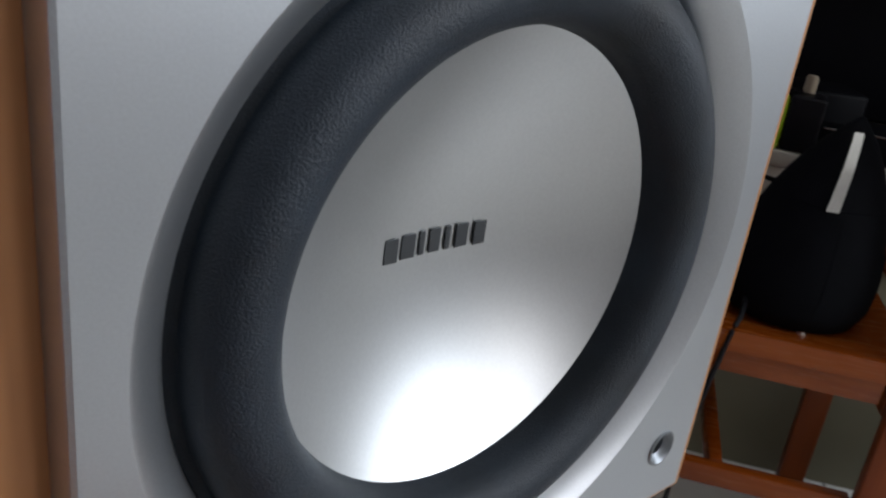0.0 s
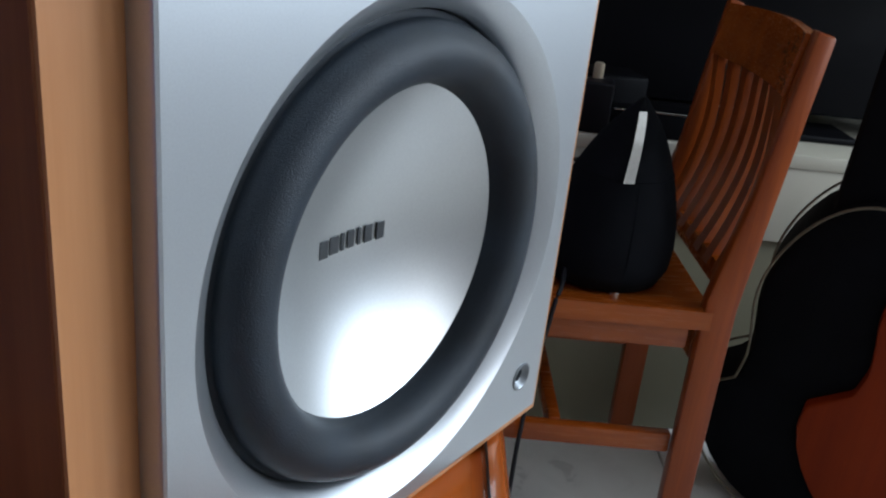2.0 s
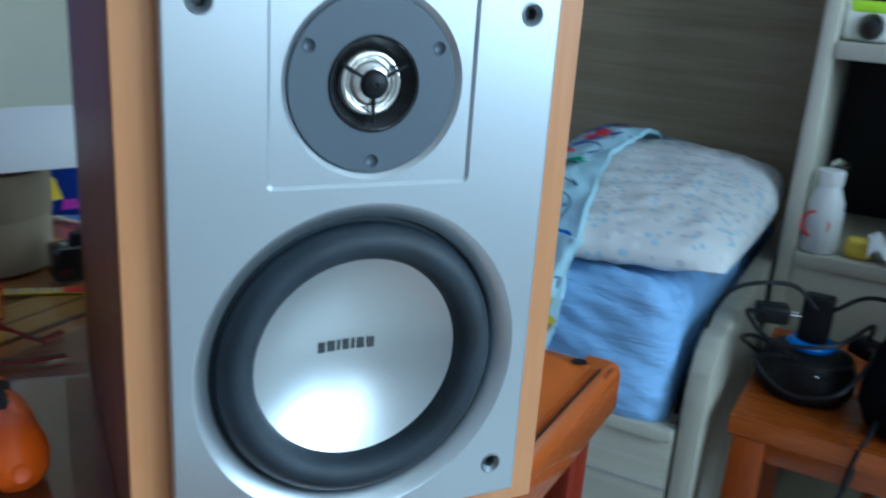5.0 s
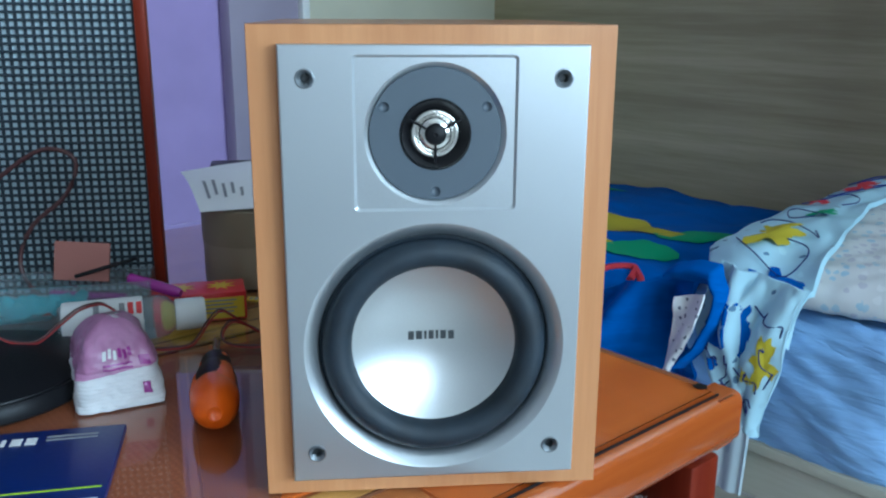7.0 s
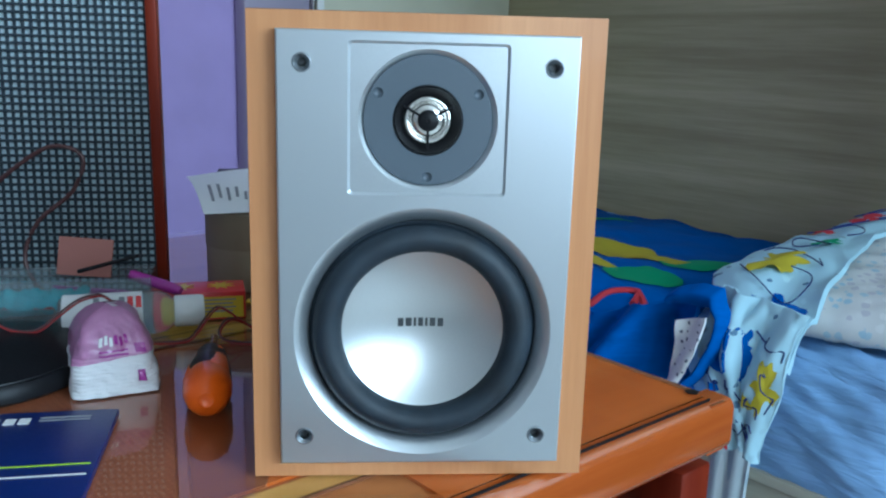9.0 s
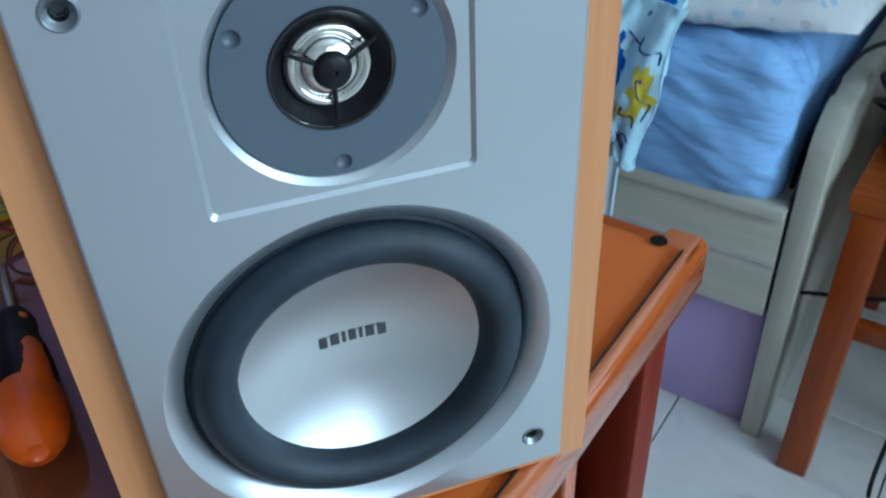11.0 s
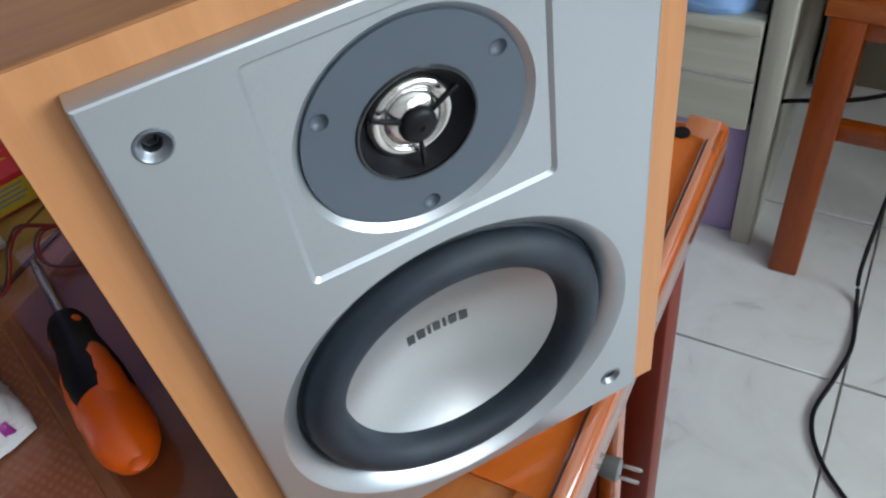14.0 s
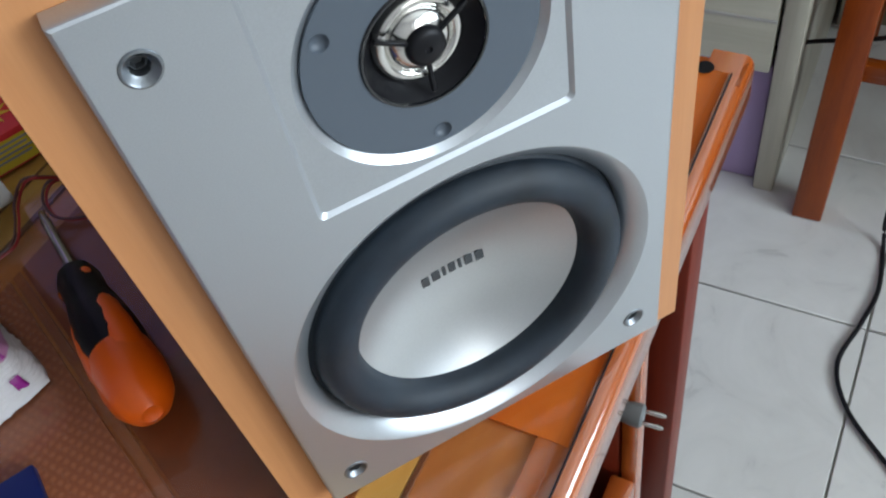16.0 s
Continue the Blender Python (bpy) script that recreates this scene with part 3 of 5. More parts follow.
    part("frame_rail", box((WIN_W - 0.1, 0.06, 0.05), (0, 0, s * (WIN_H / 2 - 0.025)), 0.004), M["white"], window)
part("mullion", box((0.06, 0.05, WIN_H - 0.1), (0, 0, 0), 0.004), M["white"], window)

# door out of view, added round the fill light
fill_door = thing("unseen_door", room(DOOR_U, N0 - 0.05, 0), "unseen white framed glazed door, added for fill light", "door", "", "structure")
for s in (-1, 1):
    part("stile", box((0.06, 0.06, DOOR_H), (s * (DOOR_W / 2 - 0.03), 0, DOOR_H / 2), 0.004), M["white"], fill_door)
    part("rail", box((DOOR_W - 0.12, 0.06, 0.08), (0, 0, DOOR_H / 2 + s * (DOOR_H / 2 - 0.04)), 0.004), M["white"], fill_door)

# solid panel added so that light comes from the upper half only
part("lower_panel", box((DOOR_W - 0.12, 0.04, 0.82), (0, 0, 0.49), 0.006), M["white"], fill_door, "white solid panel added to limit the fill light")
part("middle_rail", box((DOOR_W - 0.12, 0.06, 0.06), (0, 0, 0.93), 0.004), M["white"], fill_door)

# pale door and its frame in the far wall
door = thing("door_1", room(0.9, N1 - 0.03, 0), "pale door leaf in a mauve frame", "door", "", "structure")
part("jamb", box((0.19, 0.05, 2.2), (-0.055, 0, 1.1), 0.006), M["mauve"], door, "mauve painted jamb")
part("bead", box((0.022, 0.07, 2.2), (0.052, -0.004, 1.1), 0.004), M["white"], door, "white corner bead")
part("leaf", box((0.66, 0.035, 2.2), (0.394, 0.004, 1.1), 0.004), M["door"], door, "pale grey leaf")
part("lock_plate", box((0.012, 0.01, 0.16), (0.03, -0.042, 1.12), 0.003), M["steel"], door)

# wood-panelled recess over the bed
alcove = thing("wall_panelling", room(U1 - 0.012, 0.83, 0), "grey-brown wood panelling behind the bed", "panelling", "", "structure")
for k in range(2):
    part("panel", box((0.02, 1.62, 1.0), (0, 0, 0.70 + 1.0015 * k), 0.001), M["panel"], alcove)
bridge = thing("overbed_cabinet", room(1.36, 0.83, 1.36), "grey-brown wooden cabinet bridging the bed", "cabinet")
part("body", box((0.50, 1.6, 0.90), (0.01, 0, 0.45), 0.003), M["panel"], bridge)
for k in range(3):
    d = part("door", box((0.02, 0.52, 0.88), (-0.252, -0.53 + 0.53 * k, 0.45), 0.003), M["bedwood"], bridge)

# ---- desk ----
desk = thing("desk", room(0, 0, 0), "glossy orange-brown wooden desk with inlaid bands", "desk")
DU0, DU1, DN0, DN1, DT = -1.15, 0.239, -0.0355, 0.66, DESK - 0.0032
part("desktop", box((DU1 - DU0 - 0.03, DN1 - DN0 - 0.03, 0.03), ((DU0 + DU1) / 2, (DN0 + DN1) / 2, DT - 0.0152)), M["desk"], desk)


def edge_profile(length):
    """Thick rounded desk edge along x, outer side towards -y."""
    pts = [(0.010, 0.0), (-0.006, 0.0), (-0.0088, -0.0008), (-0.0108, -0.0028), (-0.0120, -0.0060), (-0.0122, -0.0100), (-0.0122, -0.0300), (-0.0110, -0.0335), (-0.0085, -0.0350), (0.010, -0.0352)]
    bm = bmesh.new()
    a = [bm.verts.new((0, y, z)) for y, z in pts]
    b = [bm.verts.new((length, y, z)) for y, z in pts]
    for i in range(len(pts)):
        j = (i + 1) % len(pts)
        bm.faces.new((a[i], a[j], b[j], b[i]))
    bm.faces.new(a[::-1]), bm.faces.new(b)
    bmesh.ops.recalc_face_normals(bm, faces=bm.faces)
    return bm


front = part("front_edge", edge_profile(DU1 - DU0 + 0.004), M["desk_edge"], desk, "rounded glossy front edge", 50)
front.matrix_basis = pose(DU0, DN0 + 0.012, DT + 0.0015)
side = part("side_edge", edge_profile(DN1 - DN0 - 0.002), M["desk_edge"], desk, "rounded glossy end edge", 50)
side.matrix_basis = pose(DU1 - 0.010, DN0 + 0.002, DT + 0.001, 0, 0, 90)
part("centre_panel", slab([(-1.06, 0.0475), (-0.114, 0.0475), (-0.022, 0.2625), (-1.06, 0.2625)], 0.002, "z", 0, (0, 0, DT - 0.0005)), M["woven"], desk, "dark woven centre panel")
part("inlay_strip", slab([(-0.112, 0.0475), (-0.107, 0.0475), (-0.015, 0.2625), (-0.020, 0.2625)], 0.002, "z", 0, (0, 0, DT - 0.0005)), M["inlay_soft"], desk, "slanting lighter strip")
part("dark_field", slab([(-0.105, 0.0475), (-0.065, 0.0475), (0.0915, 0.2625), (-0.013, 0.2625)], 0.0021, "z", 0, (0, 0, DT - 0.0005)), M["dark_panel"], desk, "dark brown veneer field")
part("end_panel", slab([(-0.0645, 0.0475), (0.0, 0.0475), (0.0, -0.0262), (0.2262, -0.0262), (0.2262, 0.2625), (0.0920, 0.2625)], 0.0023, "z", 0, (0, 0, DT - 0.0005)), M["end_panel"], desk, "reddish end panel")
part("inlay_band", box((1.10, 0.016, 0.002), (-0.552, 0.034, DT + 0.0005)), M["inlay"], desk, "pale inlaid band")
part("inlay_band", box((DU1 - DU0 - 0.06, 0.046, 0.002), ((DU0 + DU1) / 2, 0.306, DT + 0.0005)), M["inlay"], desk, "pale inlaid band")
part("inlay_line", box((1.10, 0.002, 0.002), (-0.552, 0.0245, DT + 0.0005)), M["inlay_dark"], desk, "dark inlaid line")
part("inlay_line", box((DU1 - DU0 - 0.06, 0.003, 0.002), ((DU0 + DU1) / 2, 0.3305, DT + 0.0005)), M["inlay_dark"], desk, "dark inlaid line")
part("inlay_line", box((DU1 - DU0 - 0.06, 0.003, 0.002), ((DU0 + DU1) / 2, 0.2815, DT + 0.0005)), M["inlay_dark"], desk, "dark inlaid line")
part("inlay_line", box((DU1 - DU0 - 0.06, 0.002, 0.002), ((DU0 + DU1) / 2, 0.303, DT + 0.0008)), M["inlay_dark"], desk, "dark inlaid line")
# pedestal under the right end
part("side_panel", box((0.022, 0.535, 0.70), (0.234, 0.284, 0.351), 0.002), M["mahogany_gloss"], desk, "dark red side panel")
part("corner_post", box((0.034, 0.036, 0.70), (0.230, -0.003, 0.351), 0.003), M["mahogany"], desk, "dark red corner post")
part("divider", box((0.012, 0.53, 0.70), (0.1205, 0.257, 0.351), 0.002), M["mahogany"], desk, "dark red divider")
part("divider_lip", box((0.013, 0.012, 0.70), (0.1205, -0.015, 0.351), 0.002), M["desk_edge"], desk, "orange-brown front lip of the divider")
part("drawer_front", box((0.294, 0.018, 0.475), (-0.035, -0.012, 0.240), 0.003), M["desk_edge"], desk, "orange-brown drawer front")
part("apron", box((0.294, 0.016, 0.026), (-0.035, -0.010, 0.7035), 0.003), M["desk_edge"], desk, "orange-brown apron below the desktop")
part("back_panel", box((0.41, 0.02, 0.70), (0.018, 0.55, 0.351), 0.002), M["mahogany"], desk)
part("inner_panel", box((0.022, 0.56, 0.70), (-0.20, 0.28, 0.351), 0.002), M["mahogany"], desk)
part("shelf", box((0.41, 0.51, 0.018), (0.018, 0.275, 0.567), 0.002), M["mahogany"], desk)
part("shelf", box((0.41, 0.51, 0.018), (0.018, 0.275, 0.08), 0.002), M["mahogany"], desk)
for U in (DU0 + 0.05,):
    part("leg", box((0.05, 0.56, 0.70), (U, 0.28, 0.351), 0.004), M["mahogany"], desk)
part("glass_seal", box((DU1 - DU0 - 0.016, 0.0007, 0.0018), ((DU0 + DU1) / 2 - 0.006, DN0 + 0.0078, DT + 0.0026)), M["black"], desk, "thin dark line along the glass edge")
glass = single("glass_sheet", box((DU1 - DU0 - 0.014, DN1 - DN0 - 0.022, 0.0009), ((DU0 + DU1) / 2 - 0.0064, (DN0 + DN1) / 2 + 0.002, DESK - 0.0006), 0.0003, 1), M["glass"], ROOM, "clear glass sheet lying on the desk", "glass sheet")
glass.visible_shadow = False
bumper = single("rubber_bumper", spin([(0, 0), (0.0048, 0), (0.0048, 0.0003), (0, 0.0004)], (0, 0, 0), "z", 24), M["black"], pose(0.1903, 0.1212, DESK + 0.0003), "small dark round pad on the desk glass", "bumper pad")

jar = thing("glass_jar", room(0.172, 0.062, 0.5762), "grey-blue glass jar with a thick rim", "jar")
part("body", spin([(0, 0.0005), (0.026, 0.001), (0.032, 0.006), (0.035, 0.030), (0.035, 0.062), (0.033, 0.064), (0.032, 0.030), (0.029, 0.008), (0, 0.006)], (0, 0, 0), "z", 40), M["glass"], jar, "clear glass body")
part("rim", spin([(0.034, 0.060), (0.039, 0.061), (0.041, 0.067), (0.039, 0.073), (0.034, 0.074), (0.032, 0.067)], (0, 0, 0), "z", 40, True), M["steel"], jar, "thick blue-grey rim")

# ---- loudspeaker ----
spk = thing("loudspeaker", pose(0, 0, BASE), "bookshelf loudspeaker with silver front in wooden cabinet", "loudspeaker")
W, H, CW, CT, CB, CY, CD = 0.145, 0.2195, 0.1731, 0.228, -0.0103, 0.007, 0.205

WZ, WR = 0.0703, 0.0652      # woofer
TZ, TR = 0.1780, 0.0338      # tweeter
PX, PZ0, PZ1 = 0.0387, 0.1416, 0.2149
HX, HZ0, HZ1 = 0.0602, 0.0155, 0.2042
HOLES = [(sx * HX, z, 0.0043, 20) for sx in (-1, 1) for z in (HZ0, HZ1)]

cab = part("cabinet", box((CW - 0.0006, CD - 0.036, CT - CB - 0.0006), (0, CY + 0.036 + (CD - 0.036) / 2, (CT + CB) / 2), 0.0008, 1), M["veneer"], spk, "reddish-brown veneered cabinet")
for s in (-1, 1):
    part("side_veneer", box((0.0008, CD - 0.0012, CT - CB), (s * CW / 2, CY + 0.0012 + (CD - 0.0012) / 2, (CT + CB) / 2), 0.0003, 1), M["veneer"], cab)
part("top_veneer", box((CW + 0.0006, CD - 0.0012, 0.0008), (0, CY + 0.0012 + (CD - 0.0012) / 2, CT), 0.0003, 1), M["veneer_top_lit"], cab, "veneered top, colour lightened where light falls")
board = holed_plate([(-CW / 2, CB), (CW / 2, CB), (CW / 2, CT), (-CW / 2, CT)], [circle(0, WZ, 0.0600, 72), circle(0, TZ, 0.0325, 48)], 0.0358)
bmesh.ops.translate(board, vec=(0, CY, 0), verts=board.verts)
part("front_rim", board, M["maple"], spk, "pale maple front board", 25)

def rounded_rect(x0, x1, z0, z1, r, n=5):
    out = []
    for cx, cz, a0 in ((x1 - r, z1 - r, 0), (x0 + r, z1 - r, 90), (x0 + r, z0 + r, 180), (x1 - r, z0 + r, 270)):
        for i in range(n + 1):
            a = radians(a0 + 90 * i / n)
            out.append((cx + r * math.cos(a), cz + r * math.sin(a)))
    return out


plate = holed_plate([(-W / 2, 0), (W / 2, 0), (W / 2, H), (-W / 2, H)], [circle(0, WZ, WR, 120)] + [circle(x, z, r, n) for x, z, r, n in HOLES] + [rounded_rect(-PX, PX, PZ0, PZ1, 0.0022)], 0.0068)
rim = [e for e in plate.edges if all(abs(vt.co.y) < 1e-6 for vt in e.verts) and (all(abs(abs(vt.co.x) - W / 2) < 1e-6 for vt in e.verts) or all(vt.co.z < 1e-6 for vt in e.verts) or all(abs(vt.co.z - H) < 1e-6 for vt in e.verts))]
bmesh.ops.bevel(plate, geom=rim, offset=0.0010, segments=2, profile=0.5, affect="EDGES")
for f in plate.faces:
    f.normal_update()
    f.select_set(abs(f.normal.y) > 0.999)
front_plate = part("front_plate", plate, M["silver"], spk, "silver-painted front plate", 25)

field = bmesh.new()


# sloping border, then flat field with a round opening
o = [field.verts.new((x, 0.0, z)) for x, z in rounded_rect(-PX, PX, PZ0, PZ1, 0.0022)]
i1 = [field.verts.new((x, 0.0011, z)) for x, z in rounded_rect(-PX + 0.0013, PX - 0.0013, PZ0 + 0.0013, PZ1 - 0.0013, 0.0018)]
for k in range(len(o)):
    j = (k + 1) % len(o)
    field.faces.new((o[k], o[j], i1[j], i1[k]))
ringv = [field.verts.new((TR * math.cos(2 * math.pi * k / 72), 0.0011, TZ + TR * math.sin(2 * math.pi * k / 72))) for k in range(72)]
fe = [field.edges.get((a, b)) or field.edges.new((a, b)) for lp in (i1, ringv) for a, b in zip(lp, lp[1:] + lp[:1])]
bmesh.ops.triangle_fill(field, use_beauty=True, edges=fe)
bmesh.ops.delete(field, geom=[f for f in field.faces if all(math.hypot(vt.co.x, vt.co.z - TZ) < TR * 1.001 for vt in f.verts)], context="FACES_ONLY")
bmesh.ops.recalc_face_normals(field, faces=field.faces)
if sum(f.normal.y for f in field.faces) > 0:
    bmesh.ops.reverse_faces(field, faces=field.faces)
part("tweeter_field", field, M["silver"], front_plate, "pressed-in square silver field", 20)



def ring(profile, z, segs=96):
    """Turned about the axis into the cabinet; pairs are (radius, depth behind the front)."""
    return spin([(r, -d) for r, d in profile], (0, 0, z), "y", segs)


part("tweeter_bevel", ring([(TR, 0.0011), (TR - 0.0026, 0.0034), (TR - 0.0028, 0.0060)], TZ), M["silver_bevel"], front_plate, "bright bevelled ring")
disc = holed_plate(circle(0, 0, TR - 0.0026, 72), [circle(0, 0, 0.0164, 48)] + [circle(0.0274 * math.cos(radians(a)), 0.0274 * math.sin(radians(a)), 0.0024, 20) for a in (270, 28, 152)], 0.0030)
for f in disc.faces:
    f.normal_update()
    f.select_set(abs(f.normal.y) > 0.999)
bmesh.ops.translate(disc, vec=(0, 0.0022, TZ), verts=disc.verts)
tw = part("tweeter", disc, M["tweeter"], spk, "slate-grey tweeter plate with silver dome")
part("throat_lip", ring([(0.0172, 0.0023), (0.0168, 0.0016), (0.0162, 0.0016), (0.0158, 0.0026)], TZ, 64), M["gloss_black"], tw, "thin black lip round the throat")
part("throat", ring([(0.0161, 0.0020), (0.0157, 0.0026), (0.0142, 0.0050), (0.0126, 0.0068), (0.0118, 0.0078), (0.0, 0.0082)], TZ, 64), M["black"], tw, "black throat")
part("dome_roll", ring([(0.0122, 0.0076), (0.0120, 0.0062), (0.0113, 0.0051), (0.0102, 0.0047), (0.0092, 0.0051), (0.0086, 0.0059)], TZ, 64), M["dome"], tw, "silver roll round the dome", 70)
part("dome", ring([(0.0087, 0.0060), (0.0080, 0.0046), (0.0066, 0.0035), (0.0046, 0.0028), (0.0022, 0.0025), (0, 0.0024)], TZ, 64), M["dome"], tw, "polished silver dome", 70)
part("plug", ring([(0.0052, 0.0036), (0.0052, 0.0020), (0.0048, 0.0012), (0.0036, 0.0006), (0.0010, 0.0003), (0.0007, 0.0008), (0, 0.0009)], TZ, 36), M["black"], tw, "black centre plug")
for a in (270, 30, 150):
    m = pose(0, 0, TZ) @ Matrix.Rotation(-radians(a), 4, "Y")
    part("arm", box((0.0096, 0.0016, 0.0012), (0.0092, 0.0026, 0), 0.0003, 1, None), M["black"], tw).matrix_basis = m
for a in (270, 28, 152):
    x, z = 0.0274 * math.cos(radians(a)), 0.0274 * math.sin(radians(a))
    part("dimple", spin([(0.0025, 0.0001), (0.0022, -0.0005), (0.0016, -0.0011), (0.0008, -0.0014), (0, -0.0015)], (x, 0.0022, TZ + z), "y", 24), M["tweeter"], tw, "", 80)

part("woofer_bevel", ring([(WR, 0.0), (WR - 0.0006, 0.0003), (0.0590, 0.0050), (0.0584, 0.0062), (0.0584, 0.011)], WZ, 120), M["silver_bevel"], front_plate, "bright bevelled woofer ring")
wf = part("woofer", ring([(0.0584, 0.0095), (0.0579, 0.0080), (0.0566, 0.0074), (0.0560, 0.0064)] + [(0.0492 + 0.0072 * math.cos(radians(t)), 0.0062 - 0.0076 * math.sin(radians(t))) for t in range(0, 181, 10)] + [(0.0416, 0.0085), (0.0411, 0.0100)], WZ, 120), M["rubber"], spk, "woofer with black rubber surround and silver cone")


def cone_depth(r):
    return 0.0212 - 0.0132 * (r / 0.0420) ** 2


part("cone", ring([(0.0420 * k / 16, cone_depth(0.0420 * k / 16)) for k in range(17)], WZ, 120), M["cone"], wf, "shallow dished silver cone")
# plain bars stand for the maker's mark
lx = -0.0125
for wdt in (0.0030, 0.0032, 0.0013, 0.0026, 0.0013, 0.0030, 0.0030):
    bar = box((wdt, 0.0003, 0.0046), (lx + wdt / 2, cone_depth(math.hypot(lx + wdt / 2, 0.002)) - 0.0003, WZ + 0.0004), 0.0001, 1)
    part("mark_bar", bar, M["dark_grey"], wf)
    lx += wdt + 0.0011
for sx in (-1, 1):
    for z in (HZ0, HZ1):
        cup = part("grille_socket", spin([(0.0047, -0.0001), (0.0045, 0.0004), (0.0040, 0.0005), (0.0035, 0.0001), (0.0029, -0.0008), (0.0024, -0.0012), (0.0022, -0.0050), (0, -0.0052)], (sx * HX, 0, z), "y", 28), M["socket_grey"], front_plate, "recessed grille socket")
        part("socket_core", spin([(0.0021, -0.0030), (0.0017, -0.0028), (0.0015, -0.0046), (0, -0.0047)], (sx * HX, 0, z), "y", 6), M["dark_grey"], cup)

# ---- things on the desk ----
def on_desk(x, y, rz=0, dz=0.0):
    return pose(x, y, DESK + dz, 0, 0, rz)


# folder
fo = thing("folder", on_desk(-0.178, 0.086, 6.5, 0.0003), "dark blue glossy folder with pale stripes", "folder")
part("cover", box((0.30, 0.215, 0.005), (-0.15, -0.1075, 0.0026), 0.001), M["folder"], fo)
part("pages", box((0.295, 0.21, 0.003), (-0.15, -0.1065, 0.0026)), M["paper"], fo)
part("green_stripe", box((0.26, 0.0012, 0.0003), (-0.133, -0.073, 0.0053)), M["lime"], fo, "thin green stripe")
part("white_stripe", box((0.26, 0.0014, 0.0003), (-0.133, -0.085, 0.0053)), M["paper"], fo, "thin white stripe")
for k, (w0, x) in enumerate(((0.0025, -0.065), (0.006, -0.058), (0.006, -0.050))):
    part("mark_bar", box((w0, 0.008, 0.0003), (x, -0.014, 0.0053)), M["paper"], fo)
for k in range(2):
    part("text_bar", box((0.028, 0.0016, 0.0003), (-0.028, -0.010 - 0.004 * k, 0.0053)), M["print_grey"], fo)

# tissue packet
tp = thing("tissue_packet", on_desk(-0.200, 0.149, 22), "crumpled packet of white tissues in pink wrapper", "tissues")


def packet(phi, t, grow=0.0, seed=1):
    """Side and top of a soft block with a rounded crown."""
    k = max(0.0, 1 - t ** 3.4) ** 0.42
    c, sn = math.cos(phi), math.sin(phi)
    rr = (abs(c) ** 7 + abs(sn) ** 7) ** (-1 / 7)
    crush = 1 - 0.20 * t + 0.06 * noise.noise((c * 2.4, sn * 2.4, t * 5 + seed)) + 0.09 * abs(noise.noise((c * 6 + 3 * t, sn * 6, t * 7))) + 0.008 * math.sin(t * 130) * (t < 0.5)
    return ((0.0270 + grow) * k * rr * c * crush, (0.0340 + grow) * k * rr * sn * crush, 0.0008 + (0.051 + grow) * t)


part("filling", sheet(lambda u, v: packet(2 * math.pi * u, v), 90, 70), M["tissue"], tp, "folded white tissues", 80)
part("wrapper", sheet(lambda u, v: packet(2 * math.pi * u, min(1, 0.47 + 0.07 * math.sin(2 * math.pi * u + 1.2) + 0.03 * noise.noise((8 * u, 0.5, 1)) + (0.53 - 0.07 * math.sin(2 * math.pi * u + 1.2)) * v), 0.0008), 90, 40), M["pink"], tp, "shiny pink printed wrapper", 80)
for k in range(6):
    a = radians(247 + 7.5 * k)
    part("text_bar", sheet(lambda u, v: packet(a + 0.085 * u, 0.60 + 0.10 * v + 0.02 * (k % 2), 0.0014), 3, 4), M["paper"] if k < 3 else M["magenta"], tp)
for k in range(2):
    part("text_bar", sheet(lambda u, v: packet(radians(248 + 40 * u), 0.53 - 0.05 * k + 0.022 * v, 0.0014), 12, 2), M["magenta"], tp)
part("badge", sheet(lambda u, v: packet(radians(296 + 11 * u), 0.50 + 0.11 * v, 0.0015), 4, 4), M["magenta"], tp, "dark magenta badge")
part("badge", sheet(lambda u, v: packet(radians(295 + 8 * u), 0.15 + 0.14 * v, 0.0012), 4, 4), M["magenta"], tp, "dark magenta badge")

# screwdriver
ang = math.degrees(math.atan2(0.069 - 0.232, -0.123 + 0.147))
sd = thing("screwdriver", pose(-0.147, 0.232, DESK + 0.0035, 0, -4.3, ang), "screwdriver with black and orange grip", "screwdriver")
part("shaft", spin([(0.0, 0.0), (0.0016, 0.0), (0.0028, 0.010), (0.0026, 0.014), (0.0026, 0.062), (0, 0.062)], (0, 0, 0), "x", 14), M["steel"], sd, "steel shaft")
grip = part("handle", spin([(0, 0.058), (0.0085, 0.0585), (0.0105, 0.066), (0.0100, 0.078), (0.0122, 0.090), (0.0138, 0.104), (0.0143, 0.116), (0.0132, 0.128), (0, 0.132)], (0, 0, 0), "x", 28), M["black"], sd, "black rubber grip")
part("end_cap", spin([(0.0120, 0.116), (0.0140, 0.124), (0.0149, 0.134), (0.0148, 0.143), (0.0132, 0.152), (0.0096, 0.1585), (0.0044, 0.1618), (0.0034, 0.1612), (0, 0.1610)], (0, 0, 0), "x", 32), M["orange"], sd, "glossy orange end")
for a in (60, 180, 300):
    m = Matrix.Rotation(radians(a + 22), 4, "X")
    part("grip_inlay", spin([(0, -0.022), (0.0046, -0.019), (0.0074, -0.008), (0.0086, 0.006), (0.0090, 0.022), (0.0070, 0.032), (0.0, 0.036)], (0.106, 0, 0.0066), "x", 16), M["orange"], grip, "orange inlay").matrix_basis = m
    part("grip_inlay", spin([(0, -0.006), (0.0030, -0.004), (0.0042, 0.001), (0.0030, 0.006), (0, 0.008)], (0.068, 0, 0.0068), "x", 14), M["orange"], grip, "orange inlay").matrix_basis = m

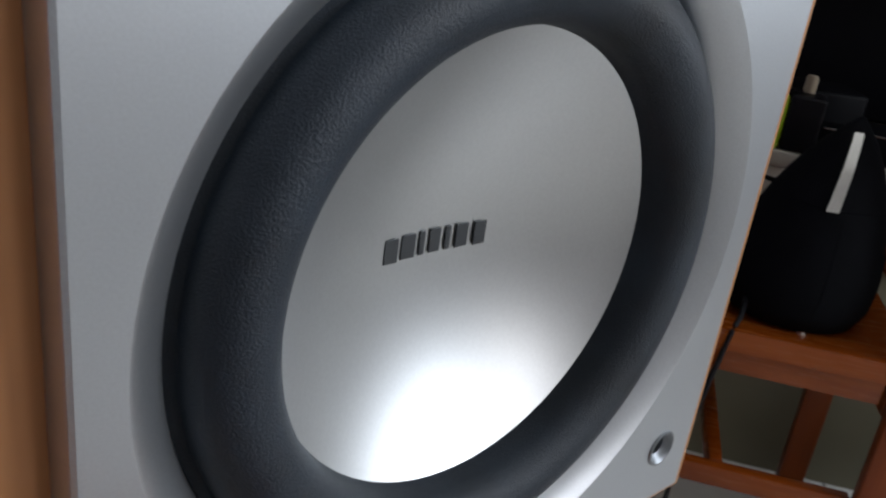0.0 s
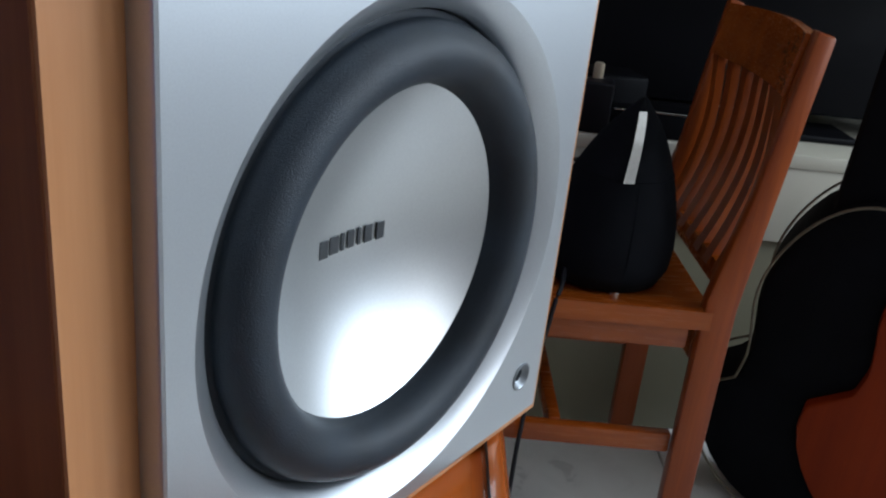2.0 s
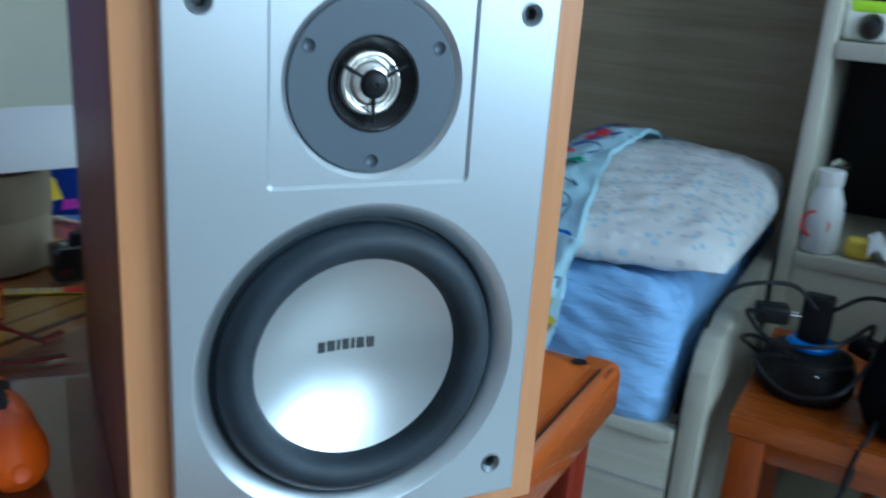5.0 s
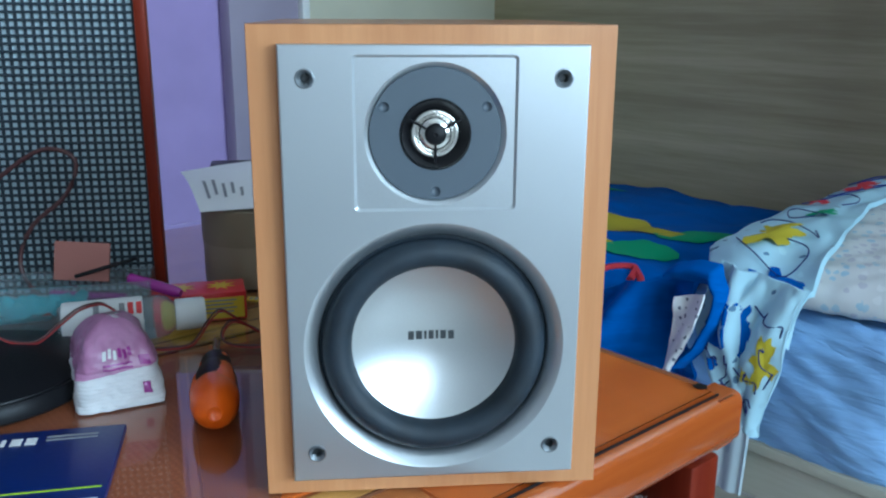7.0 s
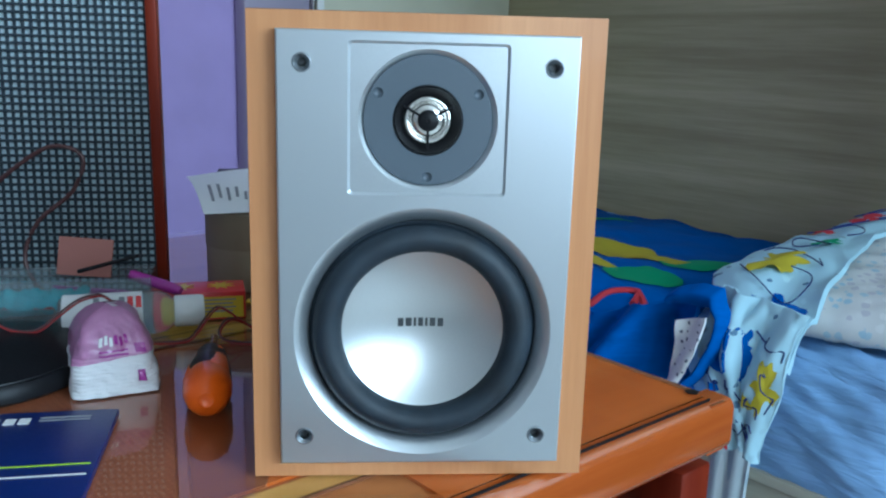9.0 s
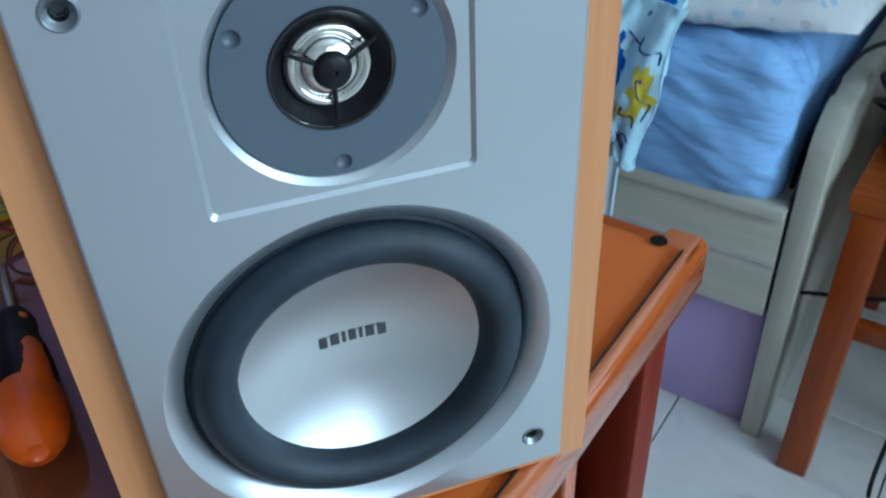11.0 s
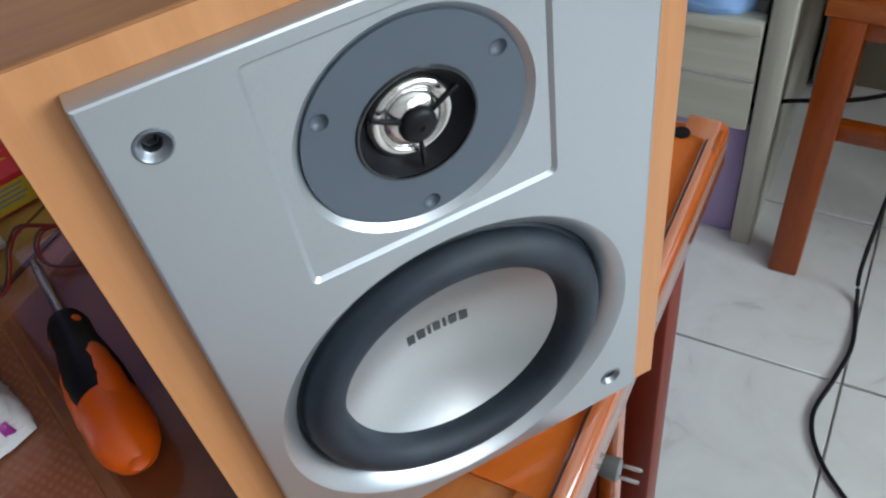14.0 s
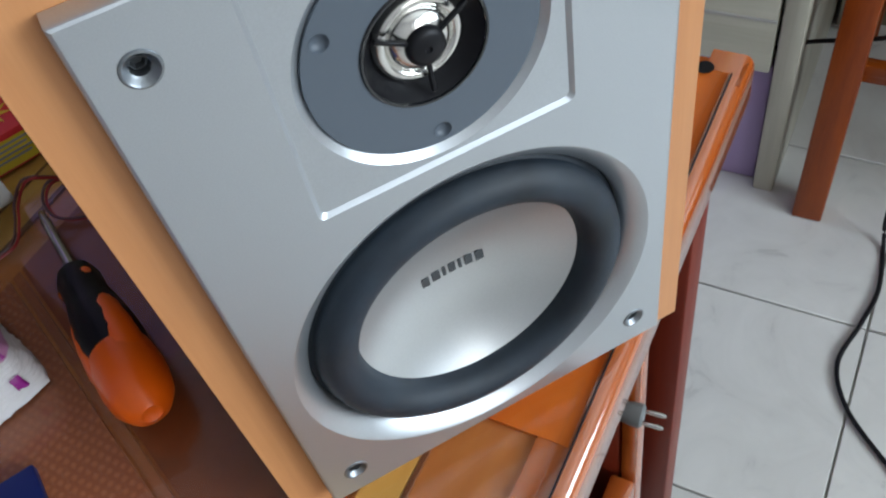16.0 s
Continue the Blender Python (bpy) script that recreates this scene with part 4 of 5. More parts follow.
# bottle lying down
bt = thing("bottle", pose(-0.261, 0.227, DESK + 0.0174, 0, 0, 14), "clear bottle lying on its side, white cap", "bottle")
part("body", spin([(0, 0.0), (0.014, 0.001), (0.0168, 0.006), (0.0168, 0.070), (0.0150, 0.078), (0.0105, 0.083), (0.0105, 0.088)], (0, 0, 0), "x", 36), M["cloudy"], bt, "clear plastic body")
part("cap", spin([(0.0118, 0.084), (0.0122, 0.085), (0.0122, 0.104), (0.0112, 0.106), (0, 0.1062)], (0, 0, 0), "x", 32), M["milk"], bt, "white screw cap")
part("label", spin([(0.0170, 0.004), (0.0172, 0.0045), (0.0172, 0.060), (0.0170, 0.0605)], (0, 0, 0), "x", 36), M["paper"], bt, "white paper label")
for k, (x, mm) in enumerate(((0.052, "red"), (0.058, "red"), (0.046, "print_grey"), (0.028, "print_grey"))):
    part("label_bar", box((0.004, 0.010, 0.0004), (x, -0.0118, 0.0128), 0, 1, pose(0, 0, 0, 42)), M[mm], bt)

# red and yellow carton
ct = thing("carton", on_desk(-0.170, 0.294, 11.5), "small red and yellow printed carton", "carton")
part("body", box((0.074, 0.036, 0.0235), (0, 0, 0.01225), 0.0008), M["red"], ct)
part("yellow_side", box((0.068, 0.0006, 0.0175), (0.001, -0.0183, 0.0112)), M["yellow"], ct, "yellow printed side")
for k in range(4):
    part("text_bar", box((0.030 - 0.005 * (k % 2), 0.0004, 0.0012), (0.014, -0.0187, 0.0176 - 0.0032 * k)), M["print_grey"], ct)
star = [(0.012 * (1 if k % 2 else 0.42) * math.cos(math.pi * k / 8), 0.012 * (1 if k % 2 else 0.42) * math.sin(math.pi * k / 8)) for k in range(16)]
for x in (-0.014, 0.018):
    part("star_print", slab(star, 0.0004, "z", 0, (x, 0.002, 0.0241)), M["yellow"], ct, "yellow star print")

# black round stand
stand = thing("lamp_base", on_desk(-0.292, 0.160), "black matt round lamp base", "lamp base")
part("rim", spin([(0, 0.001), (0.074, 0.001), (0.076, 0.003), (0.076, 0.010), (0.0735, 0.0135), (0.070, 0.0135), (0, 0.0130)], (0, 0, 0), "z", 56), M["black"], stand, "rounded black rim")
part("top", spin([(0.0715, 0.0128), (0.0710, 0.0145), (0.050, 0.018), (0.016, 0.021), (0, 0.021)], (0, 0, 0), "z", 56), M["black"], stand, "gently domed black top", 60)

# thin twin wires, red and black, looping over the clutter
def twin_wire(pts, label):
    tw2 = thing("twin_wire", Matrix(), label, "wire")
    part("red_strand", tube(pts, 0.0008, 6), M["red_wire"], tw2, "thin red strand")
    part("black_strand", tube([(x - 0.0014, y + 0.0006, z + 0.0012) for x, y, z in pts], 0.0008, 6), M["brown_wire"], tw2, "thin black strand")


twin_wire([(-0.34, 0.19, 0.800), (-0.298, 0.19, 0.785), (-0.280, 0.188, 0.776), (-0.262, 0.188, 0.775), (-0.249, 0.196, 0.784), (-0.241, 0.204, 0.790), (-0.235, 0.205, 0.7935), (-0.227, 0.205, 0.796), (-0.219, 0.205, 0.796), (-0.208, 0.207, 0.786), (-0.198, 0.212, 0.768), (-0.190, 0.212, 0.7578)], "thin red and black wire looping over the clutter")
twin_wire([(-0.190, 0.214, 0.7575), (-0.178, 0.214, 0.7575), (-0.164, 0.218, 0.7580), (-0.158, 0.228, 0.762), (-0.154, 0.235, 0.768), (-0.144, 0.235, 0.779), (-0.135, 0.236, 0.775), (-0.127, 0.238, 0.768), (-0.112, 0.242, 0.7575), (-0.098, 0.25, 0.7575)], "thin red and black wire arching beside the carton")
twin_wire([(-0.098, 0.215, 0.7575), (-0.122, 0.214, 0.7575), (-0.138, 0.222, 0.7580), (-0.142, 0.233, 0.762), (-0.135, 0.238, 0.769), (-0.122, 0.240, 0.764), (-0.108, 0.236, 0.7575)], "thin red and black wire near the screwdriver tip")
single("cable", tube([(-0.345, 0.318, DESK + 0.095), (-0.315, 0.312, DESK + 0.120), (-0.285, 0.310, DESK + 0.137), (-0.262, 0.310, DESK + 0.128), (-0.272, 0.310, DESK + 0.100), (-0.300, 0.308, DESK + 0.075), (-0.312, 0.306, DESK + 0.045), (-0.300, 0.300, DESK + 0.020), (-0.28, 0.296, DESK + 0.003)], 0.0018, 8), M["brown_wire"], Matrix(), "thin dark cable looped against the grille", "cable")

# terracotta card, clear tray, pens
single("card", box((0.042, 0.003, 0.031), (0, 0, 0.0165), 0.0008), M["terracotta"], pose(-0.259, 0.285, DESK + 0.034, -10, 5, 4), "terracotta-coloured card leaning on the clutter", "card")
tray = thing("clear_box", on_desk(-0.285, 0.282, 8), "clear plastic box with small tools", "box")
for a, b, c, d in ((0.16, 0.0014, 0, -0.022), (0.16, 0.0014, 0, 0.022)):
    part("long_side", box((a, b, 0.036), (c, d, 0.0195), 0.0005, 1), M["cloudy"], tray)
for s in (-1, 1):
    part("short_side", box((0.0014, 0.0424, 0.036), (s * 0.0793, 0, 0.0195), 0.0005, 1), M["cloudy"], tray)
part("bottom", box((0.16, 0.044, 0.0014), (0, 0, 0.0009)), M["cloudy"], tray)
for k, (mt, x) in enumerate((("cyan", -0.03), ("red", -0.005), ("cyan", -0.055), ("magenta", 0.03))):
    single("pen" if mt != "red" else "clip", tube([(x - 0.03, -0.004 + 0.006 * k, 0), (x + 0.03, 0.004 - 0.004 * k, 0)], 0.0034, 10, 2), M[mt], on_desk(-0.285, 0.282, 8, 0.006 + 0.005 * k), {"cyan": "cyan plastic pen in the clear box", "red": "red plastic clip in the clear box", "magenta": "dark magenta pen in the clear box"}[mt], "pen")
single("cyan_film", sheet(lambda u, v: (-0.055 + 0.10 * u, -0.016 + 0.030 * v, 0.010 + 0.010 * abs(noise.noise((u * 9, v * 4, 2))) + 0.010 * math.sin(3 * v)), 26, 10, 0.0006), M["cyan"], on_desk(-0.300, 0.280, 8, 0.001), "crumpled cyan plastic film in the clear box", "film")
pen = thing("marker", pose(-0.222, 0.284, DESK + 0.037, 0, 12, -18), "dark magenta marker pen on the clutter", "pen")
part("barrel", spin([(0, 0), (0.0042, 0.001), (0.0045, 0.02), (0.0045, 0.042), (0.003, 0.046), (0, 0.046)], (0, 0, 0), "x", 16), M["magenta"], pen)
plug_wire = single("jack_wire", tube([(-0.262, 0.280, DESK + 0.040), (-0.235, 0.284, DESK + 0.047), (-0.215, 0.288, DESK + 0.052)], 0.0016, 8), M["black"], Matrix(), "short black wire end with bare tip", "wire")

# wooden cabinet with woven grille
gb = thing("speaker_grille", on_desk(-0.2125, 0.33, 2), "wood-framed dark woven grille panel standing upright", "grille")
GW, GH = 0.44, 0.42
part("backing", box((GW, 0.004, GH), (-GW / 2 - 0.0004, 0.0102, GH / 2 + 0.001)), M["grille_back"], gb, "grey cloth behind the grille")
part("side_frame", box((0.0090, 0.012, GH), (0.0046, 0.0065, GH / 2 + 0.001), 0.0012), M["mahogany"], gb, "reddish wooden side")
part("top_frame", box((GW + 0.009, 0.012, 0.01), (-GW / 2 + 0.0046, 0.0065, GH + 0.006), 0.0012), M["mahogany"], gb)
step, rise = 0.0064, 0.0061
bar_v = mesh_of("grille_bar", box((0.0024, 0.0022, GH), (0, 0, GH / 2 + 0.001), 0.0004, 1), M["grille_bar"])
bar_h = mesh_of("grille_bar", box((GW, 0.0022, 0.0023), (-GW / 2, 0, 0), 0.0004, 1), M["grille_bar"])
for k in range(int(GW / step)):
    b = new("grille_bar", bar_v)
    b.parent, b.matrix_basis = gb, pose(-0.0012 - step * k, 0.0065, 0)
for k in range(int(GH / rise)):
    b = new("grille_bar", bar_h)
    b.parent, b.matrix_basis = gb, pose(0, 0.0056, 0.004 + rise * k)

# card roll with a paper on it, things behind
roll = thing("card_tub", on_desk(-0.139, 0.402), "two-tone cardboard tub with a pale upper band", "tub")
part("body", spin([(0, 0.001), (0.0425, 0.001), (0.0430, 0.002), (0.0430, 0.041), (0.0400, 0.041), (0.0400, 0.004), (0, 0.004)], (0, 0, 0), "z", 56), M["kraft"], roll, "khaki-brown lower part")
part("band", spin([(0.0436, 0.0395), (0.0438, 0.0405), (0.0438, 0.0715), (0.0430, 0.0725), (0.0418, 0.0720), (0.0416, 0.0405)], (0, 0, 0), "z", 56, True), M["kraft_pale"], roll, "pale grey-beige upper band")


def curl(u, v):
    a, b = Vector((-0.176, 0.358, 0.8290)), Vector((-0.078, 0.358, 0.8345))
    c, d = Vector((-0.207, 0.440, 0.8500)), Vector((-0.072, 0.440, 0.8640))
    p = a.lerp(b, u).lerp(c.lerp(d, u), v)
    return p + Vector((0, 0, 0.006 * math.sin(math.pi * v) + 0.003 * math.sin(math.pi * u) * v))


leaf = thing("paper_sheet", Matrix(), "curled white printed paper sheet on a tub", "paper")
part("sheet", sheet(curl, 18, 12, 0.0005), M["paper"], leaf)
for k in range(5):
    part("text_bar", sheet(lambda u, v: curl(0.10 + 0.07 * k + 0.025 * u, 0.18 + 0.05 * (k % 2) + (0.34 - 0.05 * k) * v) + Vector((0, 0, 0.0009)), 2, 8), M["print_grey"], leaf)
single("black_box", box((0.05, 0.04, 0.090), (0, 0, 0.046), 0.002), M["black"], on_desk(-0.165, 0.51, 6), "small black plastic box on the desk", "box")
pouch = thing("pouch", on_desk(-0.084, 0.515, -8), "blue pouch with yellow and pink print", "pouch")
part("body", box((0.042, 0.025, 0.060), (0, 0, 0.0315), 0.006, 3), M["folder"], pouch)
part("yellow_print", slab([(-0.018, 0.0), (0.002, 0.004), (-0.004, 0.022), (-0.016, 0.028)], 0.0006, "y", 0, (0, -0.0133, 0.014)), M["yellow"], pouch, "yellow print")
part("pink_print", slab([(0.0, 0.0), (0.016, 0.002), (0.012, 0.010), (0.002, 0.009)], 0.0006, "y", 0, (0, -0.0133, 0.008)), M["magenta"], pouch, "pink print")

gadget = thing("small_gadget", on_desk(-0.086, 0.352, 12, 0.0005), "small glossy black gadget on the desk", "gadget")
part("body", box((0.030, 0.022, 0.026), (0, 0, 0.013), 0.004, 3), M["gloss_black"], gadget)
part("knob", spin([(0, 0), (0.007, 0), (0.006, 0.008), (0, 0.009)], (0.004, -0.002, 0.0255), "z", 20), M["black"], gadget)
strip = thing("printed_strip", on_desk(-0.108, 0.328, -10, 0.0004), "flat yellow printed strip with dark marks", "strip")
part("card", box((0.058, 0.010, 0.0008), (0, 0, 0.0005)), M["yellow"], strip)
part("red_end", box((0.014, 0.0096, 0.0004), (0.021, 0, 0.0011)), M["red"], strip, "red printed end")
for k in range(9):
    part("text_bar", box((0.0028, 0.0045 + 0.002 * (k % 3), 0.0003), (-0.025 + 0.0045 * k, 0.0003 * (k % 2), 0.00105)), M["print_grey"], strip)

# ---- under the desk: mains plug ----
mp = thing("mains_plug", room(0.0840, -0.0270, 0.632, -86) @ Matrix.Diagonal((0.62, 0.62, 0.62, 1)), "grey two-pin mains plug on its cable", "plug")
part("body", spin([(0, -0.020), (0.006, -0.019), (0.009, -0.012), (0.011, -0.002), (0.011, 0.006), (0.0085, 0.008), (0, 0.008)], (0, 0, 0), "x", 20), M["plug_grey"], mp)
for s in (-1, 1):
    part("pin", spin([(0.0022, 0.006), (0.0022, 0.024), (0.0015, 0.026), (0, 0.026)], (0, s * 0.006, 0), "x", 12), M["steel"], mp, "steel pin")
part("lead", tube([(-0.018, 0, 0), (-0.05, 0.004, -0.004), (-0.09, 0.03, -0.03), (-0.12, 0.07, -0.05), (-0.15, 0.10, -0.056)], 0.003, 8), M["black"], mp)

# ---- bed ----
bed = thing("bed", room(0.833, 0, 0), "pale wooden bed with drawer front and end board", "bed")
part("side_board", box((0.022, 1.56, 0.162), (0.011, 0.035 + 0.78, 0.31), 0.002), M["bedwood"], bed, "pale side board")
part("groove", box((0.003, 1.56, 0.004), (-0.0008, 0.035 + 0.78, 0.315)), M["grout"], bed)
part("rail", box((0.03, 1.56, 0.018), (0.006, 0.035 + 0.78, 0.398), 0.003), M["bedwood"], bed, "pale rail below the mattress")
part("slats", box((0.74, 1.54, 0.02), (0.40, 0.81, 0.395)), M["bedwood"], bed)
prof = [(0.0, 0.0), (0.0, 0.40), (0.002, 0.455), (0.010, 0.493), (0.026, 0.517), (0.055, 0.532), (0.10, 0.538), (0.77, 0.540), (0.77, 0.0)]
part("end_board", slab(prof, 0.030, "y", 0.003), M["bedwood_z"], bed, "pale end board with rounded top")
single("trundle_front", box((0.02, 1.52, 0.222), (0.030, 0.793, 0.1125), 0.002), M["purple_board"], room(0.833, 0, 0), "purple drawer front under the bed", "drawer front")


def soft_box(sx, sy, sz, r, wob, seed, nseg=14):
    """A mattress-like block: rounded and slightly uneven."""
    bm = bmesh.new()
    bmesh.ops.create_cube(bm, size=1)
    bmesh.ops.scale(bm, vec=(sx, sy, sz), verts=bm.verts)
    bmesh.ops.bevel(bm, geom=bm.edges[:], offset=r, segments=3, profile=0.5, affect="EDGES")
    bmesh.ops.subdivide_edges(bm, edges=[e for e in bm.edges if e.calc_length() > 2.5 * r], cuts=nseg, use_grid_fill=True)
    bm.normal_update()
    for vt in bm.verts:
        vt.co += vt.normal * wob * (noise.noise(vt.co * 9 + Vector((seed, 0, 0))) + 0.6 * noise.noise(Vector((vt.co.x * 7, vt.co.y * 9 + vt.co.z * 22, seed))))
    return bm


def crease(N, s, seed):
    """Slanting creases of a stretched sheet."""
    return 0.020 * abs(noise.noise((N * 3, s * 24 - N * 10, seed))) + 0.009 * abs(noise.noise((N * 9, s * 52 - N * 22, seed + 3))) + 0.004 * noise.noise((N * 20, s * 90 - N * 30, seed + 5)) - 0.006


MU0, MU1, MN0, MN1, MZ0, MZ1, MR = -0.006, 0.775, 0.052, 1.56, 0.400, 0.596, 0.030


def mattress_skin(u, v):
    """Bottom of the front, up, over and back; the near end is rounded in."""
    s = u * 1.15
    if s < 0.166:
        x, z, nx, nz = MU0, MZ0 + s, -1, 0
    elif s < 0.216:
        a = (s - 0.166) / 0.05 * math.pi / 2
        x, z, nx, nz = MU0 + MR * (1 - math.cos(a)), MZ1 - MR + MR * math.sin(a), -math.cos(a), math.sin(a)
    else:
        x, z, nx, nz = MU0 + MR + (s - 0.216) * 0.80, MZ1 - 0.05 * (s - 0.216), 0, 1
    N = MN0 + (MN1 - MN0) * v ** 1.6
    end = max(0, 1 - (N - MN0) / 0.060)
    pull = 0.050 * (1 - math.sqrt(max(0, 1 - end * end)))
    d = crease(N, s, 1) - pull
    bulge = 0.010 * math.sin(math.pi * min(1, s / 0.19)) if s < 0.19 else 0
    return (x + nx * (d + bulge), N, z + nz * d)


bedding = thing("mattress", room(0.833, 0, 0), "mattress in a creased light blue sheet", "mattress")
part("sheet_top", sheet(mattress_skin, 150, 130), M["sheet"], bedding, "creased light blue sheet", 80)
part("sheet_end", sheet(lambda u, v: (MU0 + 0.044 + 0.73 * u, MN0 + 0.004 - 0.010 * math.sin(math.pi * min(1, 0.06 + 4 * u) / 2) * math.sin(math.pi * v) + 0.2 * crease(u, v * 0.2, 6), MZ0 + 0.002 + (MZ1 - MZ0 - 0.046) * v), 40, 20), M["sheet"], bedding, "creased light blue sheet end", 80)
part("core", box((0.72, 1.38, 0.11), (0.40, 0.83, 0.465), 0.01), M["sheet"], bedding)


def cushion(a, b):
    k = max(0.0, 1 - abs(a) ** 4) ** 0.40 * max(0.0, 1 - abs(b) ** 4) ** 0.45
    return k * (1 + 0.10 * noise.noise((a * 2, b * 2, 4)))


PU, PN, PA, PB, PZ = 1.135, 0.200, 0.285, 0.195, 0.620


def pillow_top(U, N):
    a, b = (U - PU) / PA, (N - PN) / PB
    return PZ + 0.010 * (a + 1) + (0.062 + 0.012 * a) * (cushion(a, b) if abs(a) < 1 and abs(b) < 1 else 0)


pl = bmesh.new()
for sgn in (1, -1):
    def half(u, v):
        a, b = 2 * u - 1, 2 * v - 1
        U, N = PU + PA * a * (1 - 0.04 * b * b) - 0.03 * b * (1 - a) / 2, PN + PB * b * (1 - 0.05 * a * a)
        k = cushion(a, b)
        crumple = 0.004 * noise.noise((u * 14, v * 12, sgn)) + 0.010 * abs(noise.noise((a * 9 + 5 * b, b * 2.2, 2))) * max(0, abs(a) - 0.45) * 2
        return (U, N, PZ + (pillow_top(PU + PA * a, PN + PB * b) - PZ if sgn > 0 else 0.010 * (a + 1) - 0.026 * k) + crumple * min(1, 4 * k))
    part_bm = sheet(half, 64, 52)
    me = bpy.data.meshes.new("half")
    part_bm.to_mesh(me)
    part_bm.free()
    pl.from_mesh(me)
    bpy.data.meshes.remove(me)
bmesh.ops.remove_doubles(pl, verts=pl.verts, dist=0.002)
bmesh.ops.recalc_face_normals(pl, faces=pl.faces)
single("pillow", pl, M["pillow"], ROOM, "plump white pillow with faint blue print", "pillow", sharp=80)


# duvet: blue top, rolled over at the near end, with a light printed lining hanging down
def duvet_top(u, v):
    U = 0.77 + 0.83 * u
    N = 0.385 + 1.20 * v
    z = 0.628 - 0.062 * u + 0.018 * noise.noise((U * 4, N * 4, 2)) + 0.010 * noise.noise((U * 11, N * 11, 5)) + 0.008 * abs(noise.noise((U * 5 + N * 9, N * 3, 9)))
    front_drop = max(0.0, (0.07 - u) / 0.07)
    return (U - 0.030 * front_drop ** 0.7, N, z - 0.035 * front_drop ** 2)


dv = thing("duvet", room(0, 0, 0), "blue printed duvet bunched up on the bed", "duvet")
part("top", sheet(duvet_top, 44, 48, 0.012), M["duvet"], dv, "blue cloth top", 80)


def lie(U, N, lift=0.003):
    p = duvet_top((U - 0.77) / 0.83, (N - 0.385) / 1.20)
    return (p[0], p[1], p[2] + lift)


def patch(a, b, width, seed):
    """A printed shape from one place to another, uneven in width."""
    a, b = Vector(a), Vector(b)
    side_way = Vector((-(b - a).y, (b - a).x)).normalized()

    def f(s, t):
        ww = width * (math.sin(math.pi * (0.08 + 0.84 * s)) ** 0.7 + 0.45 * noise.noise((s * 4, seed, 0.3)))
        p = a.lerp(b, s) + side_way * ww * (t - 0.5 + 0.25 * noise.noise((s * 3, seed, 7)))
        return lie(p.x, p.y, 0.0022)
    return sheet(f, 18, 6)


part("yellow_print", patch((1.08, 0.90), (1.06, 0.56), 0.13, 1), M["yellow_cloth"], dv, "large yellow print")
part("yellow_print", patch((0.90, 0.76), (0.89, 0.57), 0.055, 7), M["yellow_cloth"], dv, "yellow print")
part("green_print", patch((1.02, 0.58), (1.16, 0.47), 0.10, 2), M["green_cloth"], dv, "green print")
part("green_print", patch((0.86, 0.58), (0.93, 0.47), 0.09, 3), M["green_cloth"], dv, "green print")
part("green_print", patch((1.40, 1.15), (1.42, 0.95), 0.06, 5), M["green_cloth"], dv, "green print")
for pts in ([(0.775, 0.51), (0.80, 0.50), (0.815, 0.465), (0.795, 0.45)], [(0.815, 0.465), (0.80, 0.435), (0.775, 0.415), (0.82, 0.41)], [(1.08, 0.45), (1.13, 0.437), (1.16, 0.46), (1.207, 0.437), (1.25, 0.45), (1.307, 0.424)], [(1.22, 0.44), (1.28, 0.48), (1.34, 0.46)]):
    part("red_print", tube([lie(a, b, 0.0005) for a, b in pts], 0.006, 6), M["red_cloth"], dv, "red squiggle print")


def fold_strip(u, v):
    """The end of the duvet turned back: a strip of lining lying across the bed."""
    U = 0.745 + 0.86 * u
    n0, n1 = 0.185 + 0.09 * min(1, 2.2 * u) - 0.03 * u, 0.305 + 0.10 * min(1, 6 * u) - 0.06 * u
    N = n0 + (n1 - n0) * v
    bulge = 0.032 * math.sin(math.pi * min(1, 0.12 + v)) * (1 - 0.25 * u)
    drop = 0.035 * max(0, 1 - u / 0.08) ** 2
    base = 0.622 - 0.030 * u + bulge * 0.5
    return (U + 0.010 * math.sin(7 * v), N, max(base, pillow_top(U, N) + 0.018) + 0.012 * noise.noise((U * 9, N * 14, 8)) + 0.010 * abs(noise.noise((U * 16, N * 22, 4))) - drop)


part("fold", sheet(fold_strip, 70, 24, 0.008), M["light_cloth"], dv, "light blue printed lining folded back", 80)


def hanging(u, v, lift=0.0):
    """Lining that hangs over the bed's side in loose folds."""
    n_l = 0.286 + 0.022 * math.sin(math.pi * min(1, v * 1.15)) - 0.034 * v ** 3
    n_r = 0.168 + 0.034 * v + 0.004 * math.sin(9 * v)
    N = n_l + (n_r - n_l) * u
    w = u + 0.16 * noise.noise((u * 2, v * 2.2, 5))
    fold_in = 0.007 * math.sin(13 * w + 2.2 * v) * (0.3 + 0.7 * v) + 0.012 * abs(noise.noise((u * 3.2 + 1.6 * v, v * 2.4, 6))) - 0.012 * math.exp(-((u - 0.28 - 0.3 * v) / 0.07) ** 2) + 0.003 * noise.noise((u * 12, v * 10, 3))
    return (0.746 - 0.020 * math.sin(math.pi * v * 0.8) + fold_in - lift, N, 0.684 - 0.014 * u - (0.205 + 0.006 * math.sin(9 * u)) * v)


part("hanging_lining", sheet(hanging, 50, 44, 0.004), M["light_cloth"], dv, "crumpled light blue printed lining hanging down", 80)


